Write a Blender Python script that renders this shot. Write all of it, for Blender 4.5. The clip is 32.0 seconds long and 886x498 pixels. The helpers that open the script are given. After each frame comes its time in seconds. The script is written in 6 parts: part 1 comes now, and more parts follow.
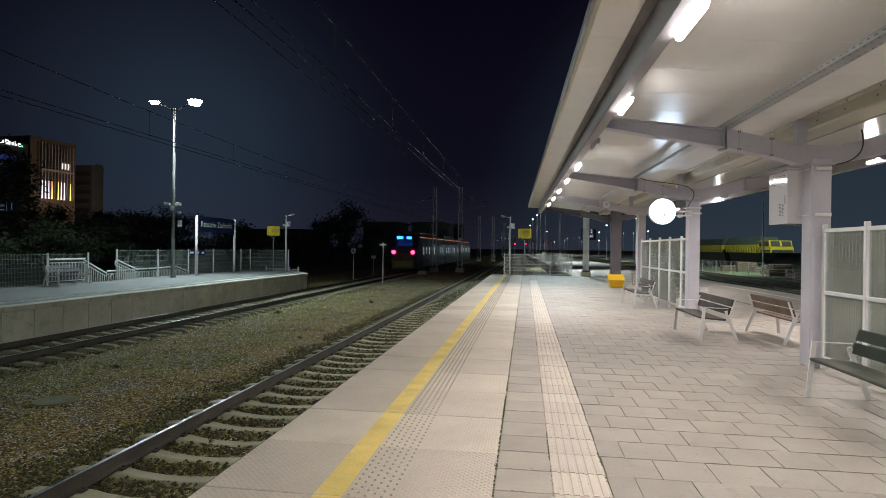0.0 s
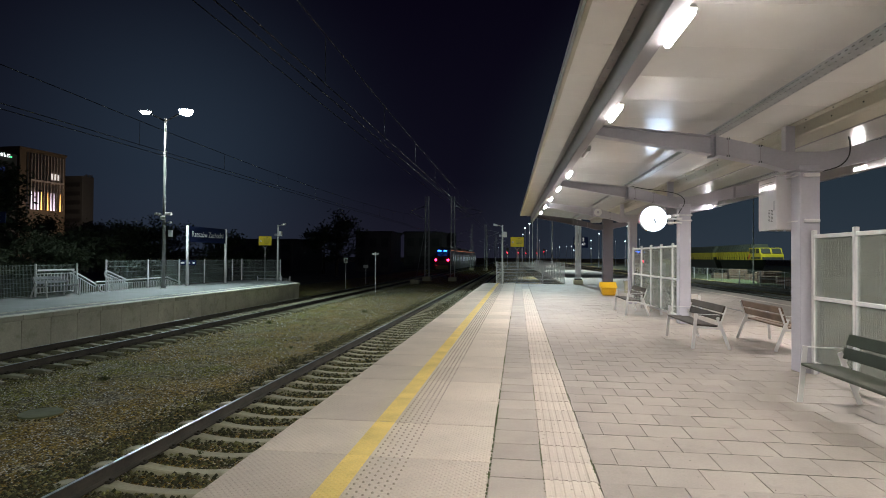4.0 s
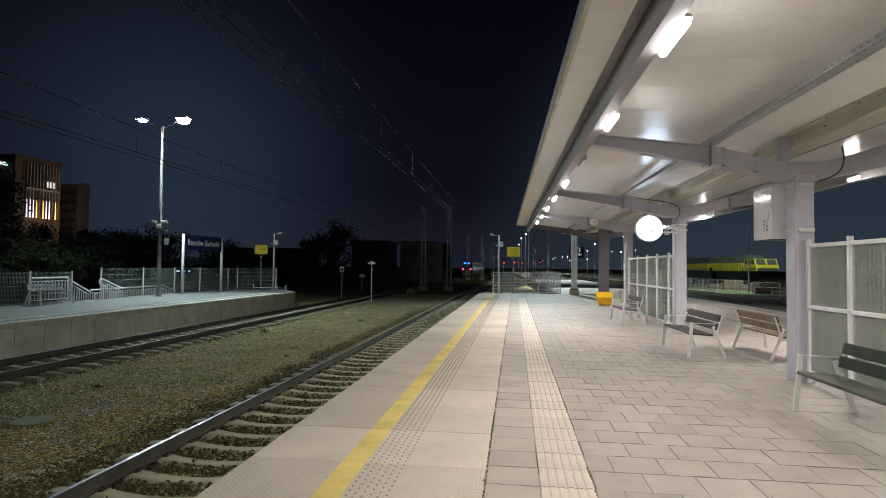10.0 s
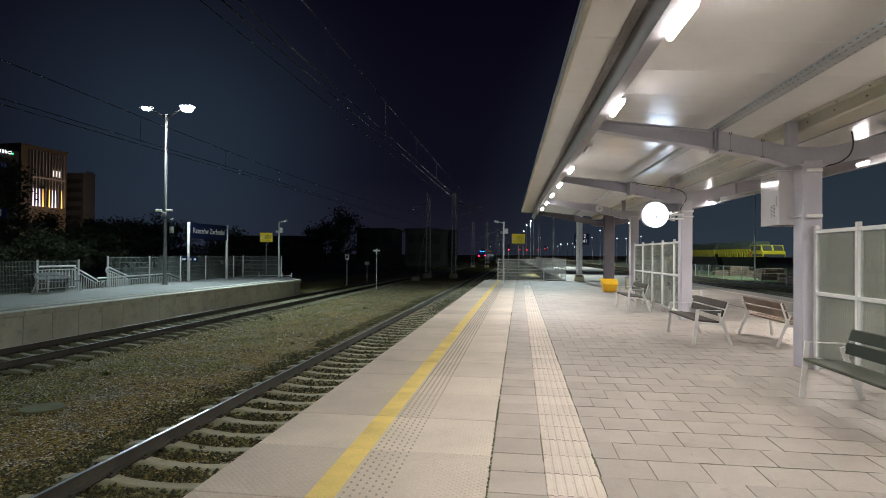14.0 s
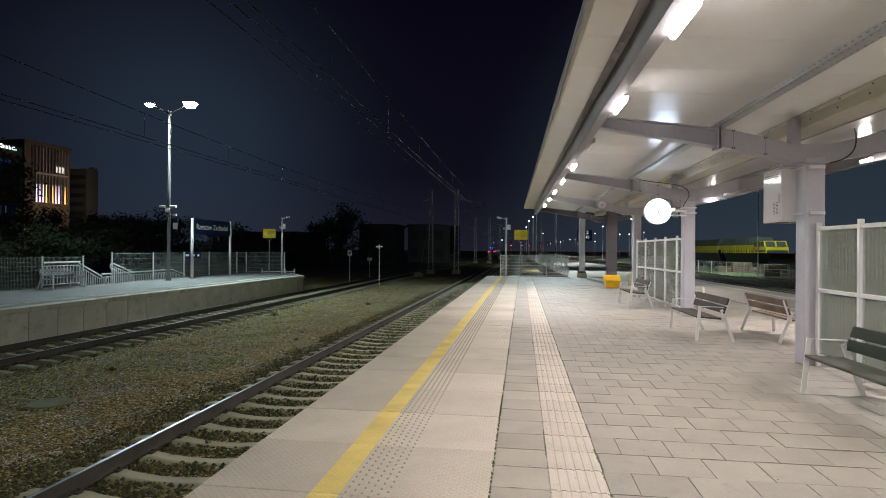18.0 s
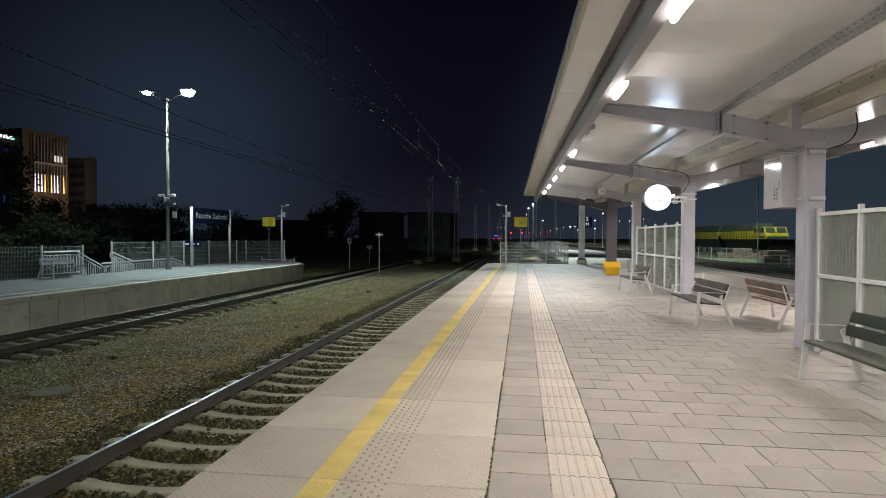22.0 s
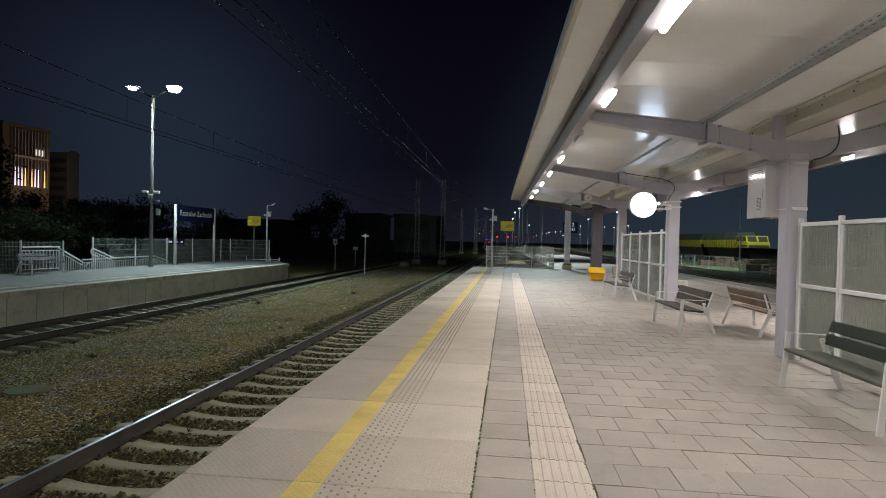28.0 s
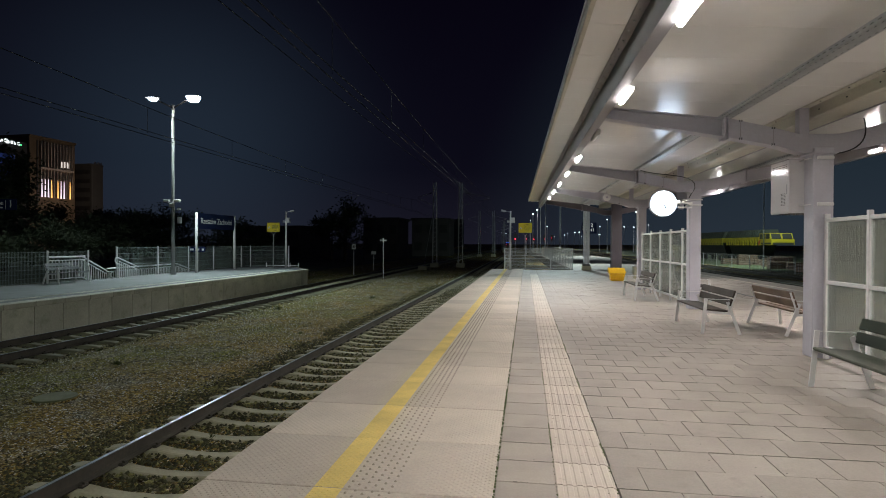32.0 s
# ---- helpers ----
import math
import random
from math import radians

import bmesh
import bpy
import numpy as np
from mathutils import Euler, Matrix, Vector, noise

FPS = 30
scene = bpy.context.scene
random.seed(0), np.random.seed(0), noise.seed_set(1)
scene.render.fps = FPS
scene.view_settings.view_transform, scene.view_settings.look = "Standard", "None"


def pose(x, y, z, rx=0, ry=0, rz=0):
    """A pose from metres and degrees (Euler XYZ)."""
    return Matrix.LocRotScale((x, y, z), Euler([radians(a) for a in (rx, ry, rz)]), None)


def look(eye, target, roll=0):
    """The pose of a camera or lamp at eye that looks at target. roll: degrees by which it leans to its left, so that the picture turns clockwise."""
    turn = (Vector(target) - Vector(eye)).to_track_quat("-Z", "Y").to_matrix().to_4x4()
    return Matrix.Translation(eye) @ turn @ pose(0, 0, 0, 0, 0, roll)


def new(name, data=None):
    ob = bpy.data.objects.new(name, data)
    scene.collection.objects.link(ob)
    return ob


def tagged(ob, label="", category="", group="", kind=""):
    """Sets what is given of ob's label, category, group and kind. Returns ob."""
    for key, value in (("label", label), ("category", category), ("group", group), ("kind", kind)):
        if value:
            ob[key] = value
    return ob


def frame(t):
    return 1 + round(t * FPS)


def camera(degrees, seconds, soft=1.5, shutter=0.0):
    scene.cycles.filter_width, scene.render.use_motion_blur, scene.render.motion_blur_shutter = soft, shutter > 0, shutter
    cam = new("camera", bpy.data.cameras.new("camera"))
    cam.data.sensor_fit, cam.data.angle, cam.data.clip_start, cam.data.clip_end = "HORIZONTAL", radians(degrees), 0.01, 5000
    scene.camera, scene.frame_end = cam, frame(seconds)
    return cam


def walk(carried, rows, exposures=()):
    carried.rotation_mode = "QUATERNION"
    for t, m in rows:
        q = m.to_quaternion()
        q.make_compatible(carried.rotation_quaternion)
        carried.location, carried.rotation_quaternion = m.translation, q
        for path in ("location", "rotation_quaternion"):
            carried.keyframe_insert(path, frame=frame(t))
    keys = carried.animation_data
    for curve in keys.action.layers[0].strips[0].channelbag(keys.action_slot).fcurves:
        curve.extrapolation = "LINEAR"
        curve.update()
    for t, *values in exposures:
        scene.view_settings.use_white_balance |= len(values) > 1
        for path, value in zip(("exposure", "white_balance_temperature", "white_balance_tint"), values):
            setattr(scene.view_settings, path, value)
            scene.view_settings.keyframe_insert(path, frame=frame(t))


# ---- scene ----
SECONDS = 32.0


def shot(x, y, z, turn, tilt, roll):
    """A camera pose: place, turn to the left of +y, tilt upwards and lean, in degrees."""
    a, b = radians(turn), radians(tilt)
    way = Vector((-math.sin(a) * math.cos(b), math.cos(a) * math.cos(b), math.sin(b)))
    eye = Vector((x, y, z))
    return look(eye, eye + way, roll)


cam = camera(76.0, SECONDS, soft=0.95)
walk(cam, [
    (0, shot(-0.000, -0.058, 1.707, 8.32, -0.12, 0.73)),
    (0.5, shot(0.006, -0.062, 1.695, 8.16, -0.15, 0.70)),
    (1, shot(0.010, -0.069, 1.690, 7.83, -0.22, 0.72)),
    (1.5, shot(0.003, -0.031, 1.675, 7.83, -0.44, 0.21)),
    (2, shot(0.007, -0.015, 1.681, 7.78, -0.45, 0.21)),
    (2.5, shot(0.020, -0.019, 1.688, 7.75, -0.44, -0.31)),
    (3, shot(0.019, -0.004, 1.695, 7.71, -0.14, -0.14)),
    (3.5, shot(0.013, -0.026, 1.691, 7.63, 0.34, 0.44)),
    (5.5, shot(0.013, -0.042, 1.676, 7.39, 1.66, 0.13)),
    (6, shot(0.009, -0.041, 1.672, 7.35, 1.69, 0.53)),
    (6.5, shot(0.015, -0.042, 1.674, 7.34, 1.71, 0.44)),
    (7, shot(0.013, -0.058, 1.682, 7.21, 1.77, 0.13)),
    (7.5, shot(0.011, -0.046, 1.681, 7.16, 1.89, -0.13)),
    (8, shot(0.012, -0.032, 1.681, 7.15, 1.98, -0.14)),
    (8.5, shot(0.009, -0.026, 1.677, 7.12, 2.06, 0.20)),
    (9, shot(0.009, -0.050, 1.665, 7.14, 2.06, 0.25)),
    (9.5, shot(0.007, -0.048, 1.662, 7.15, 1.97, 0.59)),
    (10, shot(0.009, -0.044, 1.653, 7.23, 1.82, 0.64)),
    (10.5, shot(0.012, -0.048, 1.658, 7.28, 1.55, 0.62)),
    (11, shot(0.010, -0.049, 1.659, 7.29, 1.44, 0.47)),
    (11.5, shot(0.014, -0.040, 1.657, 7.35, 1.28, 0.41)),
    (12, shot(0.010, -0.031, 1.652, 7.38, 1.11, 0.57)),
    (12.5, shot(0.008, -0.032, 1.654, 7.46, 0.93, 0.64)),
    (13, shot(0.007, -0.019, 1.653, 7.58, 0.79, 0.71)),
    (13.5, shot(0.006, -0.022, 1.657, 7.61, 0.63, 0.59)),
    (14, shot(0.012, -0.018, 1.657, 7.71, 0.52, 0.44)),
    (14.5, shot(0.006, -0.023, 1.662, 7.70, 0.40, 0.38)),
    (16.5, shot(0.013, -0.041, 1.668, 7.91, 0.20, 0.16)),
    (17, shot(0.013, -0.053, 1.674, 7.98, 0.18, 0.16)),
    (17.5, shot(0.013, -0.047, 1.669, 8.01, 0.17, 0.24)),
    (18, shot(0.004, -0.066, 1.672, 7.95, 0.10, 0.46)),
    (18.5, shot(0.008, -0.068, 1.667, 8.04, -0.01, 0.51)),
    (19, shot(0.006, -0.065, 1.664, 8.03, -0.17, 0.27)),
    (19.5, shot(0.012, -0.071, 1.668, 8.00, -0.35, 0.25)),
    (20, shot(0.006, -0.064, 1.671, 7.94, -0.52, 0.22)),
    (20.5, shot(0.005, -0.056, 1.670, 7.94, -0.70, 0.22)),
    (21, shot(0.006, -0.065, 1.672, 7.94, -0.80, 0.22)),
    (21.5, shot(0.005, -0.051, 1.670, 7.93, -0.96, 0.18)),
    (22, shot(0.011, -0.053, 1.666, 7.94, -1.15, 0.18)),
    (22.5, shot(0.005, -0.051, 1.673, 7.82, -1.32, 0.38)),
    (23, shot(0.008, -0.069, 1.688, 7.61, -1.42, -0.19)),
    (23.5, shot(0.003, -0.069, 1.679, 7.54, -1.52, 0.22)),
    (24, shot(0.007, -0.065, 1.691, 7.40, -1.40, -0.30)),
    (24.5, shot(0.005, -0.074, 1.696, 7.15, -0.86, -0.22)),
    (25, shot(0.003, -0.083, 1.692, 6.95, -0.58, 0.45)),
    (25.5, shot(-0.003, -0.069, 1.681, 6.86, -0.53, 0.59)),
    (27.5, shot(-0.010, -0.042, 1.668, 6.59, -0.78, 1.29)),
    (28, shot(-0.006, -0.052, 1.672, 6.52, -0.86, 1.29)),
    (28.5, shot(-0.006, -0.037, 1.665, 6.51, -0.92, 1.31)),
    (29, shot(-0.001, -0.006, 1.652, 6.91, -1.04, 0.73)),
    (29.5, shot(0.002, -0.016, 1.666, 7.04, -1.03, 0.25)),
    (30, shot(0.002, -0.024, 1.665, 7.11, -1.02, 0.52)),
    (30.5, shot(0.000, 0.004, 1.656, 7.41, -0.99, 0.41)),
    (31, shot(0.004, -0.008, 1.668, 7.76, -0.85, 0.35)),
    (31.5, shot(-0.000, 0.000, 1.659, 8.08, -0.68, 0.34)),
    (32, shot(-0.001, -0.011, 1.663, 8.36, -0.56, 0.26)),
], exposures=[(0, 0.12), (10, 0.12), (21.5, 0.12), (23, -0.06), (25, -0.14), (28, -0.17), (32, -0.22)])

# ---- night sky, lamps ----
world = bpy.data.worlds.new("night")
scene.world = world
world.use_nodes = True
wn, wl = world.node_tree.nodes, world.node_tree.links
sky_geo = wn.new("ShaderNodeTexCoord")
sky_sep = wn.new("ShaderNodeSeparateXYZ")
sky_ramp = wn.new("ShaderNodeValToRGB")
wl.new(sky_geo.outputs["Generated"], sky_sep.inputs[0])
wl.new(sky_sep.outputs["Z"], sky_ramp.inputs[0])
sky_ramp.color_ramp.elements[0].position, sky_ramp.color_ramp.elements[0].color = 0.0, (0.0105, 0.0102, 0.0190, 1)
sky_ramp.color_ramp.elements[1].position, sky_ramp.color_ramp.elements[1].color = 0.45, (0.0020, 0.0013, 0.0050, 1)
sky_mid = sky_ramp.color_ramp.elements.new(0.13)
sky_mid.color = (0.0040, 0.0038, 0.0094, 1)
# town glow low over the sidings, fading round to the dark side
glow_dir = wn.new("ShaderNodeVectorMath")
glow_dir.operation = "DOT_PRODUCT"
glow_dir.inputs[1].default_value = (0.47, 0.882, -0.02)
wl.new(sky_geo.outputs["Generated"], glow_dir.inputs[0])
glow_fac = wn.new("ShaderNodeMapRange")
glow_fac.interpolation_type = "SMOOTHSTEP"
glow_fac.inputs["From Min"].default_value, glow_fac.inputs["From Max"].default_value = 0.815, 1.005
wl.new(glow_dir.outputs["Value"], glow_fac.inputs["Value"])
sky_mix = wn.new("ShaderNodeMix")
sky_mix.data_type, sky_mix.blend_type = "RGBA", "ADD"
sky_mix.inputs["B"].default_value = (0.0132, 0.0240, 0.0300, 1)
wl.new(glow_fac.outputs[0], sky_mix.inputs["Factor"])
wl.new(sky_ramp.outputs[0], sky_mix.inputs["A"])
# halo round the far platform's lamp head, haze and glare painted into the sky
halo_dir = wn.new("ShaderNodeVectorMath")
halo_dir.operation = "DOT_PRODUCT"
halo_dir.inputs[1].default_value = (-0.531, 0.833, 0.160)
wl.new(sky_geo.outputs["Generated"], halo_dir.inputs[0])
halo_fac = wn.new("ShaderNodeMapRange")
halo_fac.inputs["From Min"].default_value, halo_fac.inputs["From Max"].default_value = 0.85, 1.0
wl.new(halo_dir.outputs["Value"], halo_fac.inputs["Value"])
halo_mix = wn.new("ShaderNodeMix")
halo_mix.data_type, halo_mix.blend_type = "RGBA", "ADD"
halo_mix.inputs["B"].default_value = (0.0115, 0.0205, 0.0305, 1)
halo_fall = wn.new("ShaderNodeMath")
halo_fall.operation = "POWER"
halo_fall.inputs[1].default_value = 6.0
wl.new(halo_fac.outputs[0], halo_fall.inputs[0])
wl.new(halo_fall.outputs[0], halo_mix.inputs["Factor"])
wl.new(sky_mix.outputs["Result"], halo_mix.inputs["A"])
wl.new(halo_mix.outputs["Result"], wn["Background"].inputs["Color"])
wn["Background"].inputs["Strength"].default_value = 1.0


def area_lamp(x, y, z, sx, sy, watts, colour, rz=0.0, lean=0.0):
    data = bpy.data.lights.new("lamp_light", "AREA")
    data.shape, data.size, data.size_y, data.energy, data.color = "RECTANGLE", sx, sy, watts, colour
    data.spread = radians(172)
    ob = new("lamp_light", data)
    ob.matrix_world = pose(x, y, z, 0, lean, rz)
    return ob


def spot_lamp(eye, target, watts, colour, size=0.25, cone=150):
    data = bpy.data.lights.new("street_light", "SPOT")
    data.energy, data.color, data.shadow_soft_size, data.spot_size, data.spot_blend = watts, colour, size, radians(cone), 0.6
    ob = new("street_light", data)
    ob.matrix_world = look(eye, target)
    return ob


# ---- materials ----
def surface(name, base, rough=0.6, metal=0.0, vary=0.12, big=0.7, small=30.0, bump=0.15, grain=120.0, dirt=None, dirt_amount=0.0,
            random_by_piece=0.0, gloss=0.5, bump_dist=0.004, islands=False, rough_vary=0.12, studs=0.0):
    """A painted, stone, metal or wood surface: two scales of tone, stains, fine relief."""
    m = bpy.data.materials.new(name)
    m.use_nodes = True
    n, l = m.node_tree.nodes, m.node_tree.links
    b = n["Principled BSDF"]
    b.inputs["Metallic"].default_value = metal
    b.inputs["Specular IOR Level"].default_value = gloss
    tc = n.new("ShaderNodeTexCoord")
    info = n.new("ShaderNodeObjectInfo")
    off = n.new("ShaderNodeVectorMath")
    off.operation = "MULTIPLY_ADD"
    off.inputs[1].default_value = (0, 0, 0)
    comb = n.new("ShaderNodeCombineXYZ")
    mul = n.new("ShaderNodeMath")
    mul.operation = "MULTIPLY"
    mul.inputs[1].default_value = 40.0
    l.new(info.outputs["Random"], mul.inputs[0])
    for i in range(3):
        l.new(mul.outputs[0], comb.inputs[i])
    add = n.new("ShaderNodeVectorMath")
    l.new(tc.outputs["Object"], add.inputs[0])
    l.new(comb.outputs[0], add.inputs[1])
    vec = add.outputs[0]

    def noise_tex(scale, detail=4.0, rough_=0.55):
        t = n.new("ShaderNodeTexNoise")
        t.inputs["Scale"].default_value, t.inputs["Detail"].default_value, t.inputs["Roughness"].default_value = scale, detail, rough_
        l.new(vec, t.inputs["Vector"])
        return t.outputs["Fac"]

    def mixed(fac, c1, c2, lo, hi):
        r = n.new("ShaderNodeMapRange")
        r.inputs["From Min"].default_value, r.inputs["From Max"].default_value = lo, hi
        l.new(fac, r.inputs["Value"])
        x = n.new("ShaderNodeMix")
        x.data_type = "RGBA"
        l.new(r.outputs[0], x.inputs["Factor"])
        for sock, c in ((x.inputs["A"], c1), (x.inputs["B"], c2)):
            if isinstance(c, tuple):
                sock.default_value = (*c, 1)
            else:
                l.new(c, sock)
        return x.outputs["Result"]

    dark = tuple(c * (1 - vary) for c in base)
    light = tuple(min(1.0, c * (1 + vary)) for c in base)
    col = mixed(noise_tex(big), dark, light, 0.3, 0.7)
    f2 = noise_tex(small, 3.0)
    h = n.new("ShaderNodeHueSaturation")
    l.new(col, h.inputs["Color"])
    val = n.new("ShaderNodeMapRange")
    val.inputs["From Min"].default_value, val.inputs["From Max"].default_value = 0.25, 0.75
    val.inputs["To Min"].default_value, val.inputs["To Max"].default_value = 1 - vary * 0.8, 1 + vary * 0.8
    l.new(f2, val.inputs["Value"])
    value = val.outputs[0]
    if random_by_piece:
        rr = n.new("ShaderNodeMapRange")
        rr.inputs["To Min"].default_value, rr.inputs["To Max"].default_value = 1 - random_by_piece, 1 + random_by_piece
        l.new(info.outputs["Random"], rr.inputs["Value"])
        mm = n.new("ShaderNodeMath")
        mm.operation = "MULTIPLY"
        l.new(value, mm.inputs[0])
        l.new(rr.outputs[0], mm.inputs[1])
        value = mm.outputs[0]
    if islands:
        geo_in = n.new("ShaderNodeNewGeometry")
        pw = n.new("ShaderNodeMath")
        pw.operation = "POWER"
        pw.inputs[1].default_value = 3.0
        l.new(geo_in.outputs["Random Per Island"], pw.inputs[0])
        ri = n.new("ShaderNodeMapRange")
        ri.inputs["To Min"].default_value, ri.inputs["To Max"].default_value = 0.6, 3.6
        l.new(pw.outputs[0], ri.inputs["Value"])
        mi = n.new("ShaderNodeMath")
        mi.operation = "MULTIPLY"
        l.new(value, mi.inputs[0])
        l.new(ri.outputs[0], mi.inputs[1])
        value = mi.outputs[0]
    l.new(value, h.inputs["Value"])
    col = h.outputs["Color"]
    if dirt:
        x = n.new("ShaderNodeMix")
        x.data_type = "RGBA"
        r = n.new("ShaderNodeMapRange")
        r.inputs["From Min"].default_value, r.inputs["From Max"].default_value = 0.75 - dirt_amount, 0.85
        l.new(noise_tex(big * 2.7, 8.0, 0.65), r.inputs["Value"])
        l.new(r.outputs[0], x.inputs["Factor"])
        l.new(col, x.inputs["A"])
        x.inputs["B"].default_value = (*dirt, 1)
        col = x.outputs["Result"]
    l.new(col, b.inputs["Base Color"])
    rg = n.new("ShaderNodeMapRange")
    rg.inputs["To Min"].default_value, rg.inputs["To Max"].default_value = max(0.02, rough - rough_vary), min(1.0, rough + rough_vary)
    l.new(f2, rg.inputs["Value"])
    l.new(rg.outputs[0], b.inputs["Roughness"])
    if bump:
        bp = n.new("ShaderNodeBump")
        bp.inputs["Strength"].default_value, bp.inputs["Distance"].default_value = bump, bump_dist
        l.new(noise_tex(grain, 3.0), bp.inputs["Height"])
        last = bp
        if studs:
            # rows of small anti-slip pips
            vo = n.new("ShaderNodeTexVoronoi")
            vo.inputs["Scale"].default_value, vo.inputs["Randomness"].default_value = 1 / studs, 0.0
            turn = n.new("ShaderNodeMapping")
            turn.inputs["Rotation"].default_value, turn.inputs["Scale"].default_value = (0, 0, radians(45)), (1.0, 1.0, 0)
            l.new(tc.outputs["Object"], turn.inputs["Vector"])
            l.new(turn.outputs[0], vo.inputs["Vector"])
            pip = n.new("ShaderNodeMapRange")
            pip.interpolation_type = "SMOOTHSTEP"
            pip.inputs["From Min"].default_value, pip.inputs["From Max"].default_value = 0.14, 0.32
            pip.inputs["To Min"].default_value, pip.inputs["To Max"].default_value = 1.0, 0.0
            l.new(vo.outputs["Distance"], pip.inputs["Value"])
            last = n.new("ShaderNodeBump")
            last.inputs["Strength"].default_value, last.inputs["Distance"].default_value = 0.9, 0.0045
            l.new(pip.outputs[0], last.inputs["Height"])
            l.new(bp.outputs[0], last.inputs["Normal"])
        l.new(last.outputs[0], b.inputs["Normal"])
    return m


def glowing(name, colour, strength):
    m = bpy.data.materials.new(name)
    m.use_nodes = True
    b = m.node_tree.nodes["Principled BSDF"]
    b.inputs["Base Color"].default_value = (*[min(0.8, c) for c in colour], 1)
    b.inputs["Emission Color"].default_value = (*colour, 1)
    b.inputs["Emission Strength"].default_value = strength
    b.inputs["Roughness"].default_value = 0.4
    return m


def glass_pane(name, tint, rough=0.03, stripes=False):
    """Thin clear glazing; with stripes: fine dark printed lines every 8 cm."""
    m = bpy.data.materials.new(name)
    m.use_nodes = True
    n, l = m.node_tree.nodes, m.node_tree.links
    out = n["Material Output"]
    n.remove(n["Principled BSDF"])
    clear = n.new("ShaderNodeBsdfTransparent")
    clear.inputs["Color"].default_value = (*tint, 1)
    gl = n.new("ShaderNodeBsdfGlossy")
    gl.inputs["Roughness"].default_value = rough
    fr = n.new("ShaderNodeFresnel")
    fr.inputs["IOR"].default_value = 1.45
    mx = n.new("ShaderNodeMixShader")
    l.new(fr.outputs[0], mx.inputs["Fac"])
    l.new(clear.outputs[0], mx.inputs[1])
    l.new(gl.outputs[0], mx.inputs[2])
    film = n.new("ShaderNodeBsdfDiffuse")
    film.inputs["Color"].default_value = (0.50, 0.52, 0.51, 1)
    haze = n.new("ShaderNodeMixShader")
    haze.inputs["Fac"].default_value = 0.035
    l.new(mx.outputs[0], haze.inputs[1])
    l.new(film.outputs[0], haze.inputs[2])
    last = haze
    if stripes:
        tc = n.new("ShaderNodeTexCoord")
        sp = n.new("ShaderNodeSeparateXYZ")
        l.new(tc.outputs["Object"], sp.inputs[0])
        md = n.new("ShaderNodeMath")
        md.operation = "PINGPONG"
        md.inputs[1].default_value = 0.04
        l.new(sp.outputs["Y"], md.inputs[0])
        lt = n.new("ShaderNodeMath")
        lt.operation = "LESS_THAN"
        lt.inputs[1].default_value = 0.011
        l.new(md.outputs[0], lt.inputs[0])
        k = n.new("ShaderNodeMath")
        k.operation = "MULTIPLY"
        k.inputs[1].default_value = 0.26
        l.new(lt.outputs[0], k.inputs[0])
        ink = n.new("ShaderNodeBsdfDiffuse")
        ink.inputs["Color"].default_value = (0.62, 0.62, 0.52, 1)
        last = n.new("ShaderNodeMixShader")
        l.new(k.outputs[0], last.inputs["Fac"])
        l.new(haze.outputs[0], last.inputs[1])
        l.new(ink.outputs[0], last.inputs[2])
    l.new(last.outputs[0], out.inputs["Surface"])
    return m


def wood(name, base, rough=0.6):
    """Weathered slat wood."""
    return surface(name, base, rough, vary=0.25, big=3.0, small=60.0, bump=0.2, grain=200.0, random_by_piece=0.2)


M_SLAB = surface("edge_slab_concrete", (0.575, 0.50, 0.415), 0.75, vary=0.10, big=1.1, small=45, bump=0.5, grain=210, dirt=(0.38, 0.33, 0.265), dirt_amount=0.10, random_by_piece=0.11, studs=0.038)
# darker than the slab: the studs' shadow sides are put into their colour
M_STUD = surface("shaded_stud_concrete", (0.36, 0.31, 0.255), 0.8, vary=0.15, small=90)
M_YELLOW_LINE = surface("worn_yellow_paint", (0.75, 0.57, 0.16), 0.6, vary=0.16, big=2.5, small=70, bump=0.3, grain=60, dirt=(0.42, 0.33, 0.16), dirt_amount=0.12, studs=0.042)
M_PAVER = surface("concrete_paver", (0.306, 0.268, 0.234), 0.72, vary=0.13, big=1.1, small=55, bump=0.35, grain=260, dirt=(0.22, 0.19, 0.165), dirt_amount=0.15, random_by_piece=0.05)
M_LANE = surface("grey_paver", (0.373, 0.326, 0.280), 0.72, vary=0.10, big=1.6, small=55, bump=0.35, grain=260, dirt=(0.24, 0.21, 0.18), dirt_amount=0.12, random_by_piece=0.07)
M_TACTILE = surface("cream_guide_tile", (0.515, 0.447, 0.378), 0.7, vary=0.08, big=2.0, small=60, bump=0.25, grain=240, dirt=(0.33, 0.27, 0.2), dirt_amount=0.10, random_by_piece=0.06)
M_JOINT = surface("joint_sand", (0.125, 0.11, 0.087), 0.95, vary=0.3, small=40)
M_MOSS = surface("moss", (0.078, 0.098, 0.030), 0.95, vary=0.4, small=80, bump=0.6)
M_WALL = surface("platform_wall_concrete", (0.475, 0.470, 0.385), 0.85, vary=0.15, big=0.9, small=20, bump=0.3, dirt=(0.22, 0.235, 0.145), dirt_amount=0.23, random_by_piece=0.06)
M_LEFTTOP = surface("far_platform_paving", (0.155, 0.165, 0.165), 0.8, vary=0.15, big=1.0, dirt=(0.15, 0.15, 0.13), dirt_amount=0.1)


